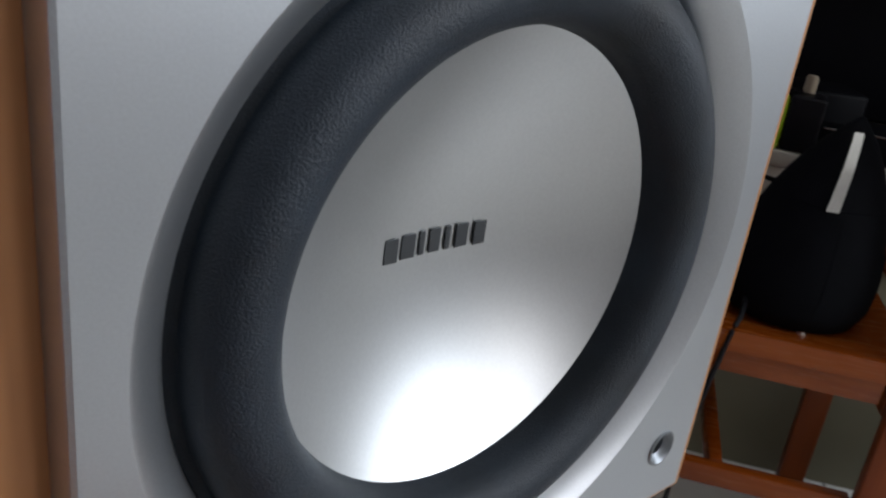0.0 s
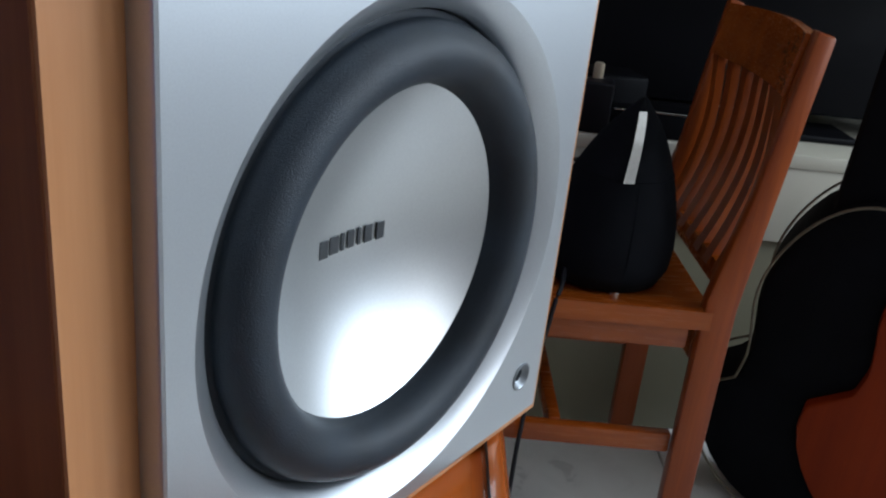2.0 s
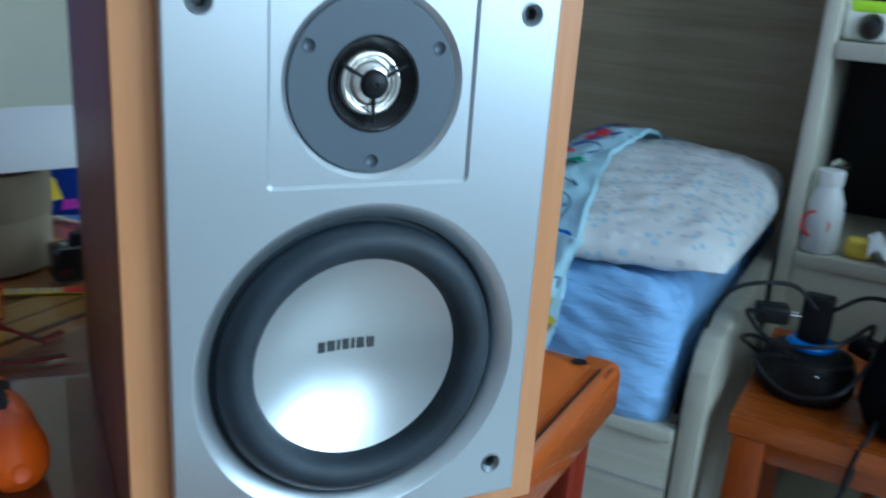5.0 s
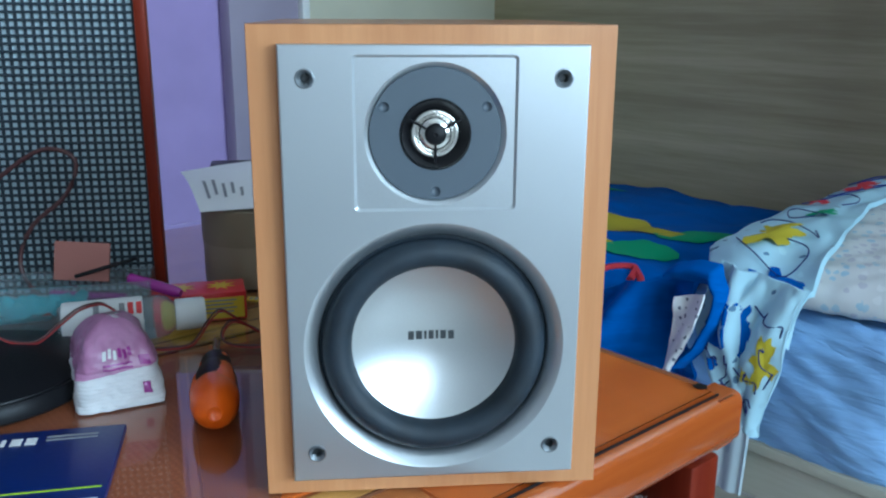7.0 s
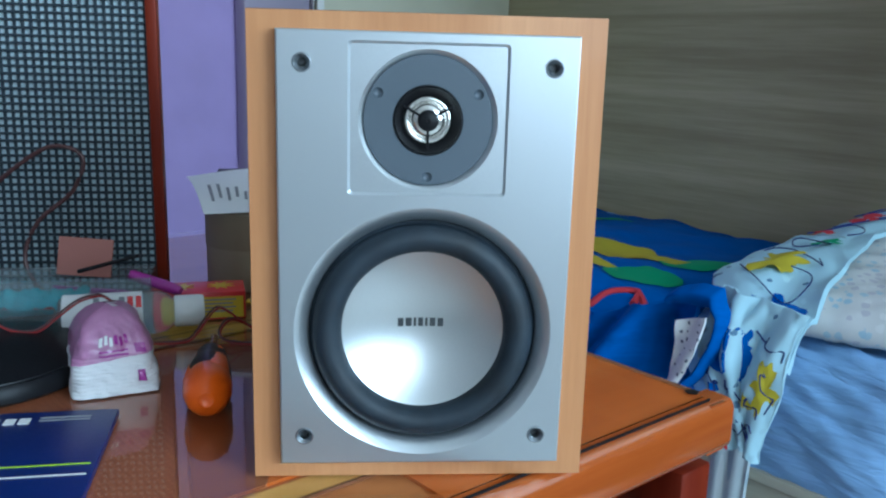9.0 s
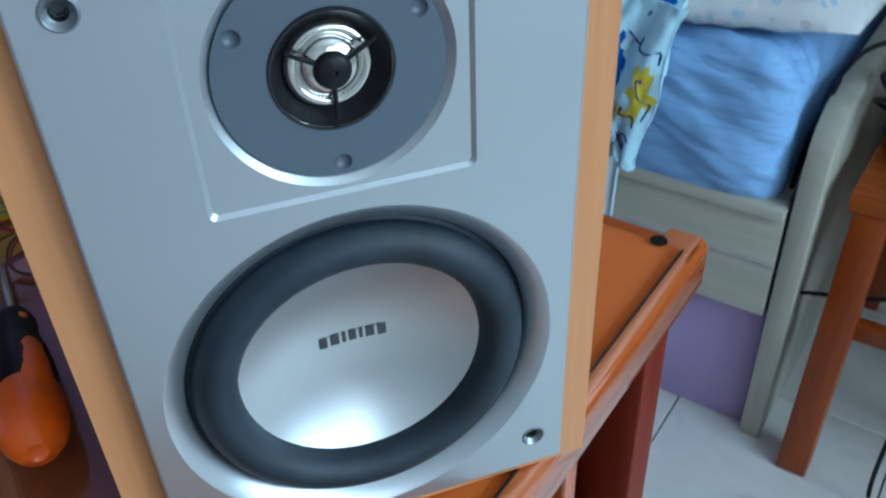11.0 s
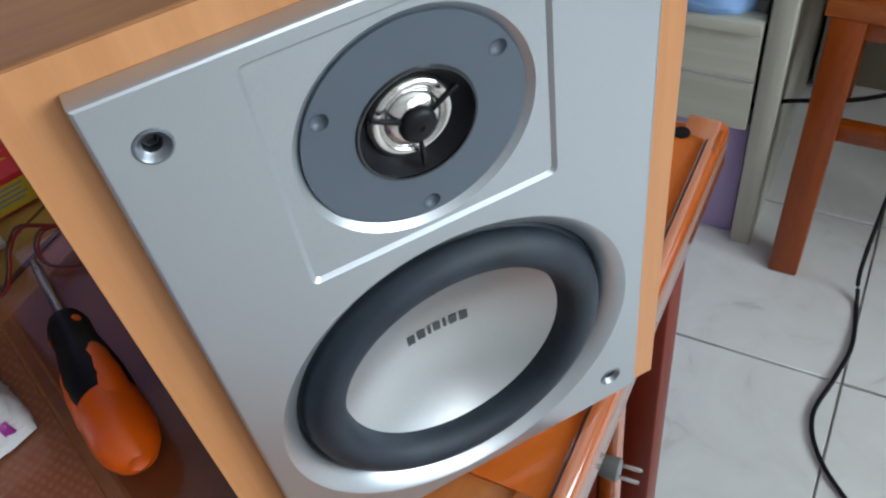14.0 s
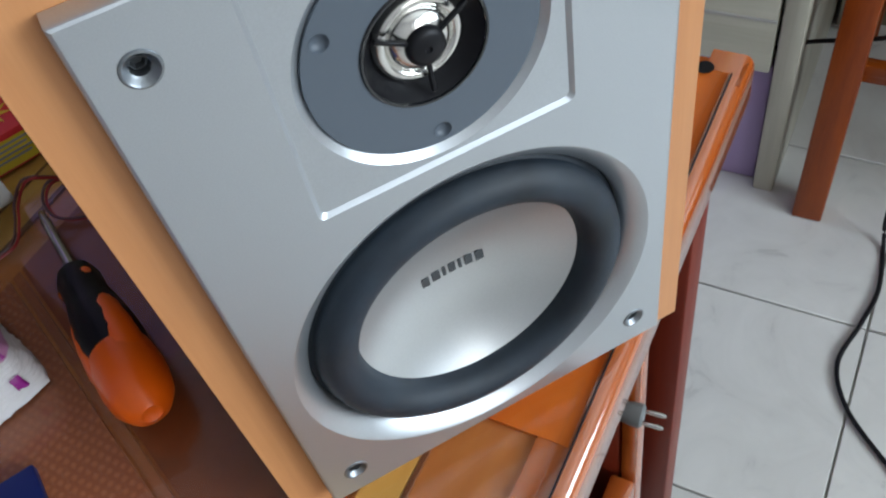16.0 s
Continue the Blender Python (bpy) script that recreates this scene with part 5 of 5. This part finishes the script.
def blob(surf, uc, vc, ru, rv, seed, spikes=0.35):
    """An uneven printed shape lying on a cloth."""
    def f(s, t):
        a = 2 * math.pi * s
        r = t * (0.8 + spikes * noise.noise((math.cos(a) * 1.7, math.sin(a) * 1.7, seed)) + 0.5 * spikes * noise.noise((math.cos(a) * 4, math.sin(a) * 4, seed)))
        return surf(min(1, max(0, uc + ru * r * math.cos(a))), min(1, max(0, vc + rv * r * math.sin(a))))
    return sheet(f, 40, 6)


def on_hanging(u, v):
    return hanging(u, v, 0.0052)


def on_fold(u, v):
    p = fold_strip(u, v)
    return (p[0], p[1] - 0.001, p[2] + 0.0065)


part("blue_print", blob(on_hanging, 0.40, 0.36, 0.30, 0.20, 1, 0.45), M["duvet"], dv, "deep blue print")
part("yellow_print", blob(on_hanging, 0.84, 0.48, 0.13, 0.17, 2, 0.9), M["yellow_cloth"], dv, "yellow print")
part("yellow_print", blob(on_hanging, 0.62, 0.63, 0.16, 0.05, 5, 0.8), M["yellow_cloth"], dv, "yellow print")
part("red_print", blob(on_hanging, 0.16, 0.94, 0.22, 0.07, 3, 0.5), M["red_cloth"], dv, "red print")
part("blue_print", blob(on_hanging, 0.20, 0.62, 0.10, 0.06, 4, 0.6), M["duvet"], dv, "deep blue print")
part("blue_print", blob(on_fold, 0.09, 0.34, 0.050, 0.30, 6, 0.35), M["duvet"], dv, "deep blue print")
part("yellow_print", blob(on_fold, 0.20, 0.50, 0.045, 0.22, 7, 0.8), M["yellow_cloth"], dv, "yellow print")
part("green_print", blob(on_fold, 0.33, 0.35, 0.030, 0.12, 8, 1.0), M["green_cloth"], dv, "small green print")
part("red_print", blob(on_fold, 0.52, 0.40, 0.035, 0.20, 9, 0.8), M["red_cloth"], dv, "red print")
part("red_print", blob(on_fold, 0.42, 0.62, 0.030, 0.12, 10, 1.0), M["red_cloth"], dv, "red print")
part("yellow_print", blob(on_fold, 0.64, 0.55, 0.030, 0.14, 11, 0.9), M["yellow_cloth"], dv, "yellow print")
for k in range(7):
    pts = [on_fold(0.06 + 0.09 * k + 0.035 * math.cos(q * 1.1 + k), 0.45 + 0.30 * math.sin(q * 0.8 + 2 * k)) for q in range(6)]
    part("outline_print", tube(pts, 0.0011, 5), M["folder"], dv, "thin dark outline print")
for u0, v0, u1, v1 in ((0.45, 0.55, 0.30, 0.80), (0.75, 0.35, 0.95, 0.62), (0.30, 0.72, 0.72, 0.84), (0.50, 0.90, 0.80, 0.76), (0.62, 0.20, 0.95, 0.28), (0.15, 0.50, 0.30, 0.62), (0.55, 0.62, 0.82, 0.66), (0.20, 0.84, 0.60, 0.95), (0.70, 0.80, 0.92, 0.90)):
    pts = [on_hanging(u0 + (u1 - u0) * q / 6 + 0.05 * math.sin(q * 1.7 + u0 * 9), v0 + (v1 - v0) * q / 6 + 0.03 * math.sin(q * 2.3)) for q in range(7)]
    part("outline_print", tube(pts, 0.0011, 5), M["folder"], dv, "thin dark outline print")


def hanging_blue(u, v):
    """Blue front of the duvet: slanting folds that run out from the turned hem, with a deep hollow beside it."""
    N = 0.312 + 0.54 * u
    slant = u * 0.54 - 0.10 * v
    ridge = 0.046 * math.exp(-((slant - 0.085) / 0.024) ** 2) + 0.034 * math.exp(-((slant - 0.165) / 0.022) ** 2) + 0.030 * math.exp(-((slant - 0.25) / 0.026) ** 2) + 0.026 * math.exp(-((slant - 0.36) / 0.04) ** 2)
    hollow = 0.046 * math.exp(-((u * 0.54 - 0.055) / 0.030) ** 2) * min(1, 2.5 * v)
    return (0.752 - 0.030 * math.sin(math.pi * v) - ridge * (0.3 + 0.7 * math.sin(math.pi * min(1, 0.15 + v))) + hollow + 0.010 * noise.noise((u * 8 + 3 * v, v * 4, 2)) + 0.008 * abs(noise.noise((u * 15 + 7 * v, v * 5, 8))), N, 0.668 - 0.225 * min(u, 0.34) - 0.165 * v)


part("hanging_blue", sheet(hanging_blue, 110, 40, 0.006), M["duvet"], dv, "blue cloth hanging in folds", 80)
OUTER = [(0.345, 0.668), (0.305, 0.686), (0.270, 0.686), (0.257, 0.654), (0.262, 0.607), (0.286, 0.562), (0.312, 0.530)]
INNER = [(0.350, 0.645), (0.325, 0.652), (0.288, 0.655), (0.276, 0.640), (0.281, 0.606), (0.300, 0.566), (0.324, 0.536)]


def cuff(u, v):
    k = min(5, int(u * 6))
    q = u * 6 - k
    a = Vector(OUTER[k]).lerp(Vector(OUTER[k + 1]), q)
    b = Vector(INNER[k]).lerp(Vector(INNER[k + 1]), q)
    p = a.lerp(b, v)
    return (0.736 - 0.030 * math.sin(math.pi * (0.1 + 0.75 * v)) + 0.006 * noise.noise((u * 6, v * 2, 1)) - 0.006 * u, p.x, p.y + 0.003 * noise.noise((u * 9, 1, 4)))


part("cuff", sheet(cuff, 48, 10, 0.005), M["duvet"], dv, "blue hem curling round an opening", 80)
part("pocket", sheet(lambda u, v: (0.706 + 0.006 * math.sin(4 * u + 2 * v) + 0.005 * noise.noise((u * 3, v * 5, 2)), (0.326 + 0.008 * v) + ((0.278 + 0.048 * v ** 1.6) - (0.326 + 0.008 * v)) * u, 0.632 - 0.106 * v + 0.016 * u * (1 - v)), 14, 18, 0.003), M["dots"], dv, "white dotted pocket lining", 80)
single("printed_cloth", sheet(lambda u, v: (0.800 + 0.003 * math.sin(14 * u), 0.247 + 0.060 * u + 0.006 * v, 0.48 - 0.15 * v), 14, 14, 0.004), M["stripes"], ROOM, "pale striped cloth hanging below the duvet", "cloth")

# ---- cream shelving with the dark niche ----
SU = 1.25
sh = thing("shelf_unit", room(SU, 0, 0), "cream laminate shelf unit with a deep niche", "shelf unit")
part("side_panel", box((0.37, 0.024, 1.5), (0.187, -0.020, 0.751), 0.002), M["cream"], sh)
part("side_panel", box((0.37, 0.024, 1.5), (0.187, -1.30, 0.751), 0.002), M["cream"], sh)
part("niche_floor", box((0.372, 1.252, 0.024), (0.186, -0.66, 0.557), 0.002), M["cream"], sh)
part("shelf", box((0.372, 1.252, 0.026), (0.186, -0.66, 0.897), 0.002), M["cream"], sh)
part("shelf", box((0.36, 1.252, 0.024), (0.190, -0.66, 1.30), 0.002), M["cream"], sh)
part("top", box((0.37, 1.31, 0.024), (0.187, -0.66, 1.514), 0.002), M["cream"], sh)
part("apron_panel", box((0.02, 1.252, 0.135), (0.014, -0.66, 0.477), 0.002), M["cream"], sh)
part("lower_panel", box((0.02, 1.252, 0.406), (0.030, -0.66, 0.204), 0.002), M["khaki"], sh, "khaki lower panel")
sock = part("socket", box((0.006, 0.075, 0.075), (0.0175, -0.165, 0.27), 0.004), M["door"], sh, "pale wall socket")
part("back_panel", box((0.012, 1.252, 0.95), (0.366, -0.66, 1.03)), M["black"], sh, "dark back panel")
tv = thing("television", room(SU + 0.16, -0.62, 0.5698), "black flat television standing in the niche", "television")
part("screen", box((0.03, 0.78, 0.26), (0, 0, 0.172), 0.004), M["screen"], tv)
part("stand", box((0.12, 0.30, 0.012), (0, 0, 0.0065), 0.004), M["screen"], tv)
part("neck", box((0.03, 0.08, 0.04), (0.01, 0, 0.03), 0.004), M["screen"], tv)
dk = thing("media_box", room(SU + 0.06, -0.43, 0.5698), "flat black media box in the niche", "media box")
part("body", box((0.10, 0.26, 0.045), (0, 0, 0.023), 0.003), M["screen"], dk)
part("trim", box((0.003, 0.25, 0.003), (-0.0505, 0, 0.044), 0.0005, 1), M["steel"], dk, "thin steel trim")
lb = thing("lens_box", room(SU + 0.10, -0.30, 0.5698, 12), "dark grey boxy device in the niche", "device")
part("body", box((0.10, 0.12, 0.09), (0, 0, 0.0455), 0.006, 3), M["screen"], lb)

bo = thing("milk_bottle", room(SU - 0.05 + 0.085, -0.062, 0.5695), "white plastic bottle with red ring print", "bottle")
part("body", spin([(0, 0.0005), (0.028, 0.001), (0.031, 0.005), (0.031, 0.060), (0.029, 0.085), (0.020, 0.108), (0.0185, 0.118), (0, 0.118)], (0, 0, 0), "z", 36), M["milk"], bo)
part("cap", spin([(0.0205, 0.114), (0.0215, 0.115), (0.0215, 0.136), (0.0195, 0.138), (0, 0.138)], (0, 0, 0), "z", 32), M["milk"], bo, "white ribbed cap")
part("ring_print", spin([(0.019, 0), (0.023, 0.0), (0.023, 0.003), (0.019, 0.003)], (-0.0285, 0.008, 0.050), "x", 28, True), M["red"], bo, "red ring print")
single("foam_block", soft_box(0.030, 0.042, 0.034, 0.008, 0.001, 2, 2), M["soft_yellow"], room(SU + 0.035, -0.125, 0.587, 10), "soft yellow foam block", "foam block", sharp=80)
single("crumpled_paper", sheet(lambda u, v: ((u - 0.5) * 0.05, (v - 0.5) * 0.085, 0.012 + 0.035 * abs(noise.noise((u * 3, v * 3, 1))) + 0.022 * v * abs(math.sin(5 * u))), 10, 12, 0.001), M["paper"], room(SU + 0.03, -0.180, 0.569, 4), "crumpled white paper scrap", "paper")
lp = thing("lime_case", room(SU + 0.032, -0.252, 0.5696, -8), "black case with a lime green side", "case")
part("green_side", box((0.05, 0.022, 0.078), (0, 0.012, 0.0395), 0.005, 3), M["lime"], lp, "lime green side")
part("body", box((0.06, 0.05, 0.085), (0.004, -0.026, 0.043), 0.005, 3), M["black"], lp)
fig = thing("small_tin", room(SU + 0.042, -0.276, 0.6556), "small brass-coloured tin on the case", "tin")
part("body", spin([(0, 0), (0.009, 0.0005), (0.009, 0.022), (0.007, 0.026), (0, 0.026)], (0, 0, 0), "z", 20), M["kraft"], fig)
rd = thing("toy_camera", room(SU + 0.06, -0.075, 0.9105, 0), "white and lime toy camera with black lens", "toy camera")
part("body", box((0.05, 0.085, 0.060), (0, 0, 0.0305), 0.010, 3), M["milk"], rd)
part("green_band", box((0.052, 0.070, 0.020), (0, 0, 0.052), 0.006, 3), M["lime"], rd, "lime band")
part("lens", spin([(0, 0.020), (0.012, 0.019), (0.017, 0.014), (0.020, 0.006), (0.020, 0.0), (0, 0)], (-0.024, 0, 0.024), "x", 28, turn=pose(0, 0, 0, 0, 0, 180)), M["gloss_black"], rd, "black lens")
for k in range(4):
    single("tin_can", spin([(0, 0.0005), (0.030, 0.001), (0.031, 0.004), (0.031, 0.08), (0.028, 0.083), (0, 0.083)], (0, 0, 0), "z", 28), M[("steel", "black", "kraft", "black")[k]], room(SU + 0.10, -0.22 - 0.13 * k, 0.9105), ("steel", "black", "brown", "black")[k] + " round tin on the upper shelf", "tin", "tins on the shelf")
single("spray_head", tube([(0, 0, 0), (0, 0, 0.11), (-0.008, -0.012, 0.135), (-0.020, -0.026, 0.130)], 0.006, 8), M["clear_plastic"], room(SU + 0.14, -0.052, 0.5697), "clear plastic spray tube", "spray tube")

# ---- chair ----
ch = thing("chair", room(0.85, 0, 0), "reddish-brown wooden chair with slatted back", "chair")
SZ, CN0, CN1, CU = 0.445, -0.030, -0.405, 0.365


def seat_shape(u, v):
    a, b = 2 * u - 1, 2 * v - 1
    dip = 0.010 * (1 - a * a) * (1 - b * b)
    return (CU * u, CN0 - 0.365 * v, SZ - dip)


part("seat", sheet(seat_shape, 14, 14, 0.026), M["chair_h_lit"], ch, "dished glossy wooden seat", 50)
for x, y, rake in ((0.025, CN0 - 0.028, -0.058), (CU - 0.025, CN0 - 0.028, 0.058)):
    part("front_leg", slab([(-0.021 + rake, 0.0), (0.021 + rake, 0.0), (0.025, 0.417), (-0.025, 0.417)], 0.042, "y", 0.003, (x, y - 0.021, 0.001)), M["chair"], ch, "slightly splayed leg")
for x in (0.012, CU - 0.012):
    pts = [(CN1 + 0.02, 0.0), (CN1 - 0.022, 0.0), (CN1 - 0.021, 0.45), (CN1 - 0.036, 0.60), (CN1 - 0.058, 0.806), (CN1 - 0.034, 0.812), (CN1 - 0.006, 0.60), (CN1 + 0.022, 0.46)]
    part("back_post", slab(pts, 0.022, "x", 0.004, (x - 0.011, 0, 0.001)), M["chair"], ch)
for y, z in ((CN0 - 0.03, 0.392), (CN1 + 0.01, 0.392)):
    part("apron", box((CU - 0.06, 0.020, 0.062), (CU / 2, y, z), 0.002), M["chair_h_lit"], ch)
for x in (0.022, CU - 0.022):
    part("apron", box((0.020, 0.31, 0.040), (x, (CN0 + CN1) / 2, 0.404), 0.002), M["chair_h_lit"], ch)
    part("stretcher", box((0.018, 0.33, 0.030), (x, (CN0 + CN1) / 2, 0.232), 0.003), M["chair_h_lit"], ch)
part("stretcher", box((CU - 0.05, 0.018, 0.030), (CU / 2, (CN0 + CN1) / 2, 0.236), 0.003), M["chair_h_lit"], ch)
part("top_rail", sheet(lambda u, v: (0.026 + (CU - 0.052) * u, CN1 - 0.036 - 0.012 * v - 0.016 * math.sin(math.pi * u), 0.728 + 0.076 * v + 0.006 * math.sin(math.pi * u) * v), 16, 6, 0.018), M["chair_h_lit"], ch, "curved top rail", 50)
part("lower_rail", box((CU - 0.05, 0.020, 0.034), (CU / 2, CN1 - 0.008, 0.480), 0.003), M["chair_h_lit"], ch)
for k in range(7):
    x = 0.044 + (CU - 0.088) * k / 6
    bow = 0.018 * math.sin(math.pi * k / 6)
    part("back_slat", sheet(lambda u, v: (x + 0.012 * (2 * u - 1), CN1 - 0.004 - 0.030 * v - bow * v - 0.018 * math.sin(math.pi * v), 0.478 + 0.255 * v), 2, 12, 0.012), M["chair"], ch, "", 50)

# black speaker dock on the chair
dockm = room(0.960, -0.262, SZ - 0.005, 8)
dock = thing("dock_speaker", dockm, "black cloth-covered conical speaker with chrome strip", "speaker")
DOCK = [(0.001, 0.058), (0.008, 0.080), (0.030, 0.0905), (0.060, 0.0915), (0.090, 0.0875), (0.120, 0.0795), (0.150, 0.0690), (0.180, 0.0560), (0.205, 0.0430), (0.228, 0.0270), (0.245, 0.0120), (0.254, 0.0040)]


def dock_lean(z):
    return -0.020 * (max(0, z) / 0.256) ** 1.6


def dock_radius(z):
    for (z0, r0), (z1, r1) in zip(DOCK, DOCK[1:]):
        if z <= z1:
            return r0 + (r1 - r0) * max(0, z - z0) / (z1 - z0)
    return DOCK[-1][1]


cone_body = spin([(0, 0.001)] + [(r, z) for z, r in DOCK] + [(0, 0.2555)], (0, 0, 0), "z", 56)
for vt in cone_body.verts:
    vt.co.y += dock_lean(vt.co.z)
part("body", cone_body, M["felt_black"], dock, "", 60)
part("chrome_strip", sheet(lambda u, v: (-dock_radius(0.156 + 0.084 * v) * 0.97 - 0.0032, (0.0075 - 0.002 * v) * (2 * u - 1) + 0.017 - 0.012 * v + dock_lean(0.156 + 0.084 * v), 0.156 + 0.084 * v), 6, 16, 0.003), M["steel"], dock, "shiny chrome strip", 60)
part("seam", sheet(lambda u, v: (-dock_radius(0.03 + 0.12 * v) - 0.0006, 0.0016 * (2 * u - 1) + dock_lean(0.03 + 0.12 * v), 0.03 + 0.12 * v), 2, 12, 0.001), M["felt_black"], dock)
part("top_seam", tube([((dock_radius(0.158) + 0.0004) * math.cos(2 * math.pi * k / 24), (dock_radius(0.158) + 0.0004) * math.sin(2 * math.pi * k / 24) + dock_lean(0.158), 0.158) for k in range(25)], 0.0010, 5, 2), M["felt_black"], dock, "thin seam round the top")
part("foot", spin([(0, 0), (0.008, 0), (0.008, 0.006), (0, 0.006)], (-0.066, 0.0, 0.0), "z", 16), M["steel"], dock, "small steel foot")

ad = thing("charger_base", room(1.000, -0.100, SZ - 0.004, 0) @ Matrix.Diagonal((0.9, 0.9, 0.95, 1)), "black round charger base with blue ring", "charger base")
part("base", spin([(0, 0.001), (0.066, 0.002), (0.073, 0.012), (0.074, 0.040), (0.066, 0.060), (0.046, 0.070), (0, 0.072)], (0, 0, 0), "z", 40), M["black"], ad)
part("blue_ring", spin([(0.022, 0.070), (0.034, 0.070), (0.037, 0.076), (0.032, 0.082), (0.022, 0.082)], (0, 0, 0), "z", 36), M["blue_led"], ad, "glossy blue plastic ring")
part("post", box((0.030, 0.046, 0.078), (0.004, 0, 0.111), 0.005, 3), M["black"], ad)
part("button", spin([(0, 0), (0.006, 0), (0.005, 0.002), (0, 0.002)], (-0.062, -0.02, 0.050), "z", 16), M["steel"], ad, "small steel button")
for U, N, z, rz in ((0.962, -0.045, 0.545, 20), (1.03, -0.17, 0.500, -40)):
    pw = thing("power_plug", room(U, N, z - 0.0004, rz), "small black power plug among the cables", "plug", "plugs on the chair")
    part("body", box((0.030, 0.046, 0.026), (0, 0, 0.013), 0.006, 3), M["black"], pw)
    for q in (-1, 1):
        part("pin", spin([(0.002, 0.020), (0.002, 0.038), (0, 0.040)], (q * 0.006, 0, 0.014), "y", 10), M["steel"], pw, "thin steel pin")
for k, pts in enumerate((
    [(0.98, -0.10, 0.57), (0.97, -0.06, 0.60), (0.93, 0.01, 0.585), (0.90, 0.035, 0.50), (0.885, 0.05, 0.36), (0.885, 0.055, 0.2), (0.90, 0.055, 0.03), (0.93, 0.02, 0.006)],
    [(0.99, -0.12, 0.57), (1.0, -0.16, 0.595), (1.02, -0.22, 0.585), (1.06, -0.28, 0.56)],
    [(0.93, -0.205, 0.475), (0.865, -0.195, 0.462), (0.842, -0.185, 0.44), (0.840, -0.175, 0.36), (0.838, -0.165, 0.22), (0.80, -0.16, 0.06), (0.78, -0.168, 0.006), (0.70, -0.176, 0.005), (0.635, -0.165, 0.005), (0.565, -0.150, 0.005), (0.505, -0.172, 0.005), (0.45, -0.225, 0.005), (0.40, -0.29, 0.005)],
    [(0.97, -0.09, 0.50), (0.905, -0.04, 0.51), (0.895, -0.09, 0.475), (0.90, -0.15, 0.49), (0.96, -0.18, 0.53), (1.02, -0.17, 0.515)],
    [(0.955, -0.045, 0.555), (0.91, -0.02, 0.57), (0.90, -0.06, 0.54), (0.92, -0.13, 0.545), (0.99, -0.17, 0.56), (1.03, -0.17, 0.525)],
    [(1.05, -0.03, 0.46), (0.99, -0.01, 0.50), (0.93, -0.035, 0.53), (0.915, -0.09, 0.52)],
    [(0.86, -0.19, 0.44), (0.85, -0.17, 0.36), (0.86, -0.10, 0.30), (0.87, -0.01, 0.265), (0.90, 0.04, 0.22)],
)):
    single("black_cable", tube(pts, 0.0032, 8), M["black"], ROOM, "black power cable trailing from the chair" if k != 2 else "black power cable hanging down to the tiles", "cable")

# ---- guitar bag and guitar ----
def body_outline(k=1.0, n=44, tall=1.0):
    out = []
    for i in range(n):
        a = 2 * math.pi * i / n
        s = math.sin(a)
        r = 0.190 * k if s < 0 else 0.150 * k
        waist = 1 - 0.20 * math.exp(-((s - 0.15) / 0.28) ** 2)
        out.append((r * math.cos(a) * waist, 0.25 * k * s * (tall if s > 0 else 1)))
    return out


bag = thing("guitar_bag", room(1.13, -0.73, 0, 62, -9, 0), "black padded guitar bag leaning on the shelf", "guitar bag")
part("body", slab([(x, z + 0.275) for x, z in body_outline(1.08, 44, 1.25)], 0.13, "y", 0.02), M["felt_black"], bag)
part("neck_sleeve", slab([(-0.07, 0.52), (0.07, 0.52), (0.05, 0.98), (-0.05, 0.98)], 0.09, "y", 0.015, (0, 0.02, 0)), M["felt_black"], bag)
part("piping", tube([(x * 1.01, -0.002, z + 0.275) for x, z in body_outline(1.08, 44, 1.25)] + [(body_outline(1.08, 44, 1.25)[0][0] * 1.01, -0.002, 0.275)], 0.0022, 6, 2), M["piping"], bag, "grey piping round the edge")
part("piping", tube([(x * 1.01, 0.132, z + 0.275) for x, z in body_outline(1.08, 44, 1.25)] + [(body_outline(1.08, 44, 1.25)[0][0] * 1.01, 0.132, 0.275)], 0.0022, 6, 2), M["piping"], bag, "grey piping round the edge")
part("strap", tube([(-0.15, -0.01, 0.40), (-0.17, -0.04, 0.50), (-0.10, -0.03, 0.60), (-0.03, -0.01, 0.70)], 0.012, 8), M["felt_black"], bag)
part("buckle", box((0.03, 0.012, 0.018), (-0.165, -0.04, 0.49), 0.003), M["steel"], bag, "steel buckle")
gt = thing("guitar", room(0.99, -0.865, 0, 62, -9, 0), "orange-red acoustic guitar leaning on the bag", "guitar")
part("body", slab([(x, z + 0.308) for x, z in body_outline(1.22)], 0.09, "y", 0.006), M["guitar"], gt)
part("sound_hole", spin([(0, 0.001), (0.046, 0.001), (0.046, -0.001), (0, -0.001)], (0, -0.001, 0.30), "y", 32), M["black"], gt)
part("bridge", box((0.13, 0.010, 0.026), (0, -0.005, 0.13), 0.003), M["mahogany"], gt)
part("neck", box((0.052, 0.022, 0.50), (0, 0.008, 0.72), 0.005), M["mahogany"], gt)
part("headstock", box((0.07, 0.018, 0.16), (0, 0.016, 1.03), 0.005), M["mahogany"], gt)

# ---- floor tiles, last ----
TS, U_LINE, N_LINE = 0.308, 0.633, -0.175
floor_ob = bpy.data.objects["floor"]
tile_mesh = mesh_of("tile", box((TS - 0.003, TS - 0.003, 0.008), (0, 0, -0.0045), 0.001, 1), M["tile"])
for i in range(-7, 4):
    for j in range(-7, 6):
        cu, cn = U_LINE + TS * (i + 0.5), N_LINE + TS * (j + 0.5)
        if U0 + 0.1 < cu < U1 + 0.1 and N0 < cn < N1 + 0.1:
            tl = new("tile", tile_mesh)
            tl.parent = floor_ob
            tl.matrix_basis = pose(cu, cn, 0.0005)
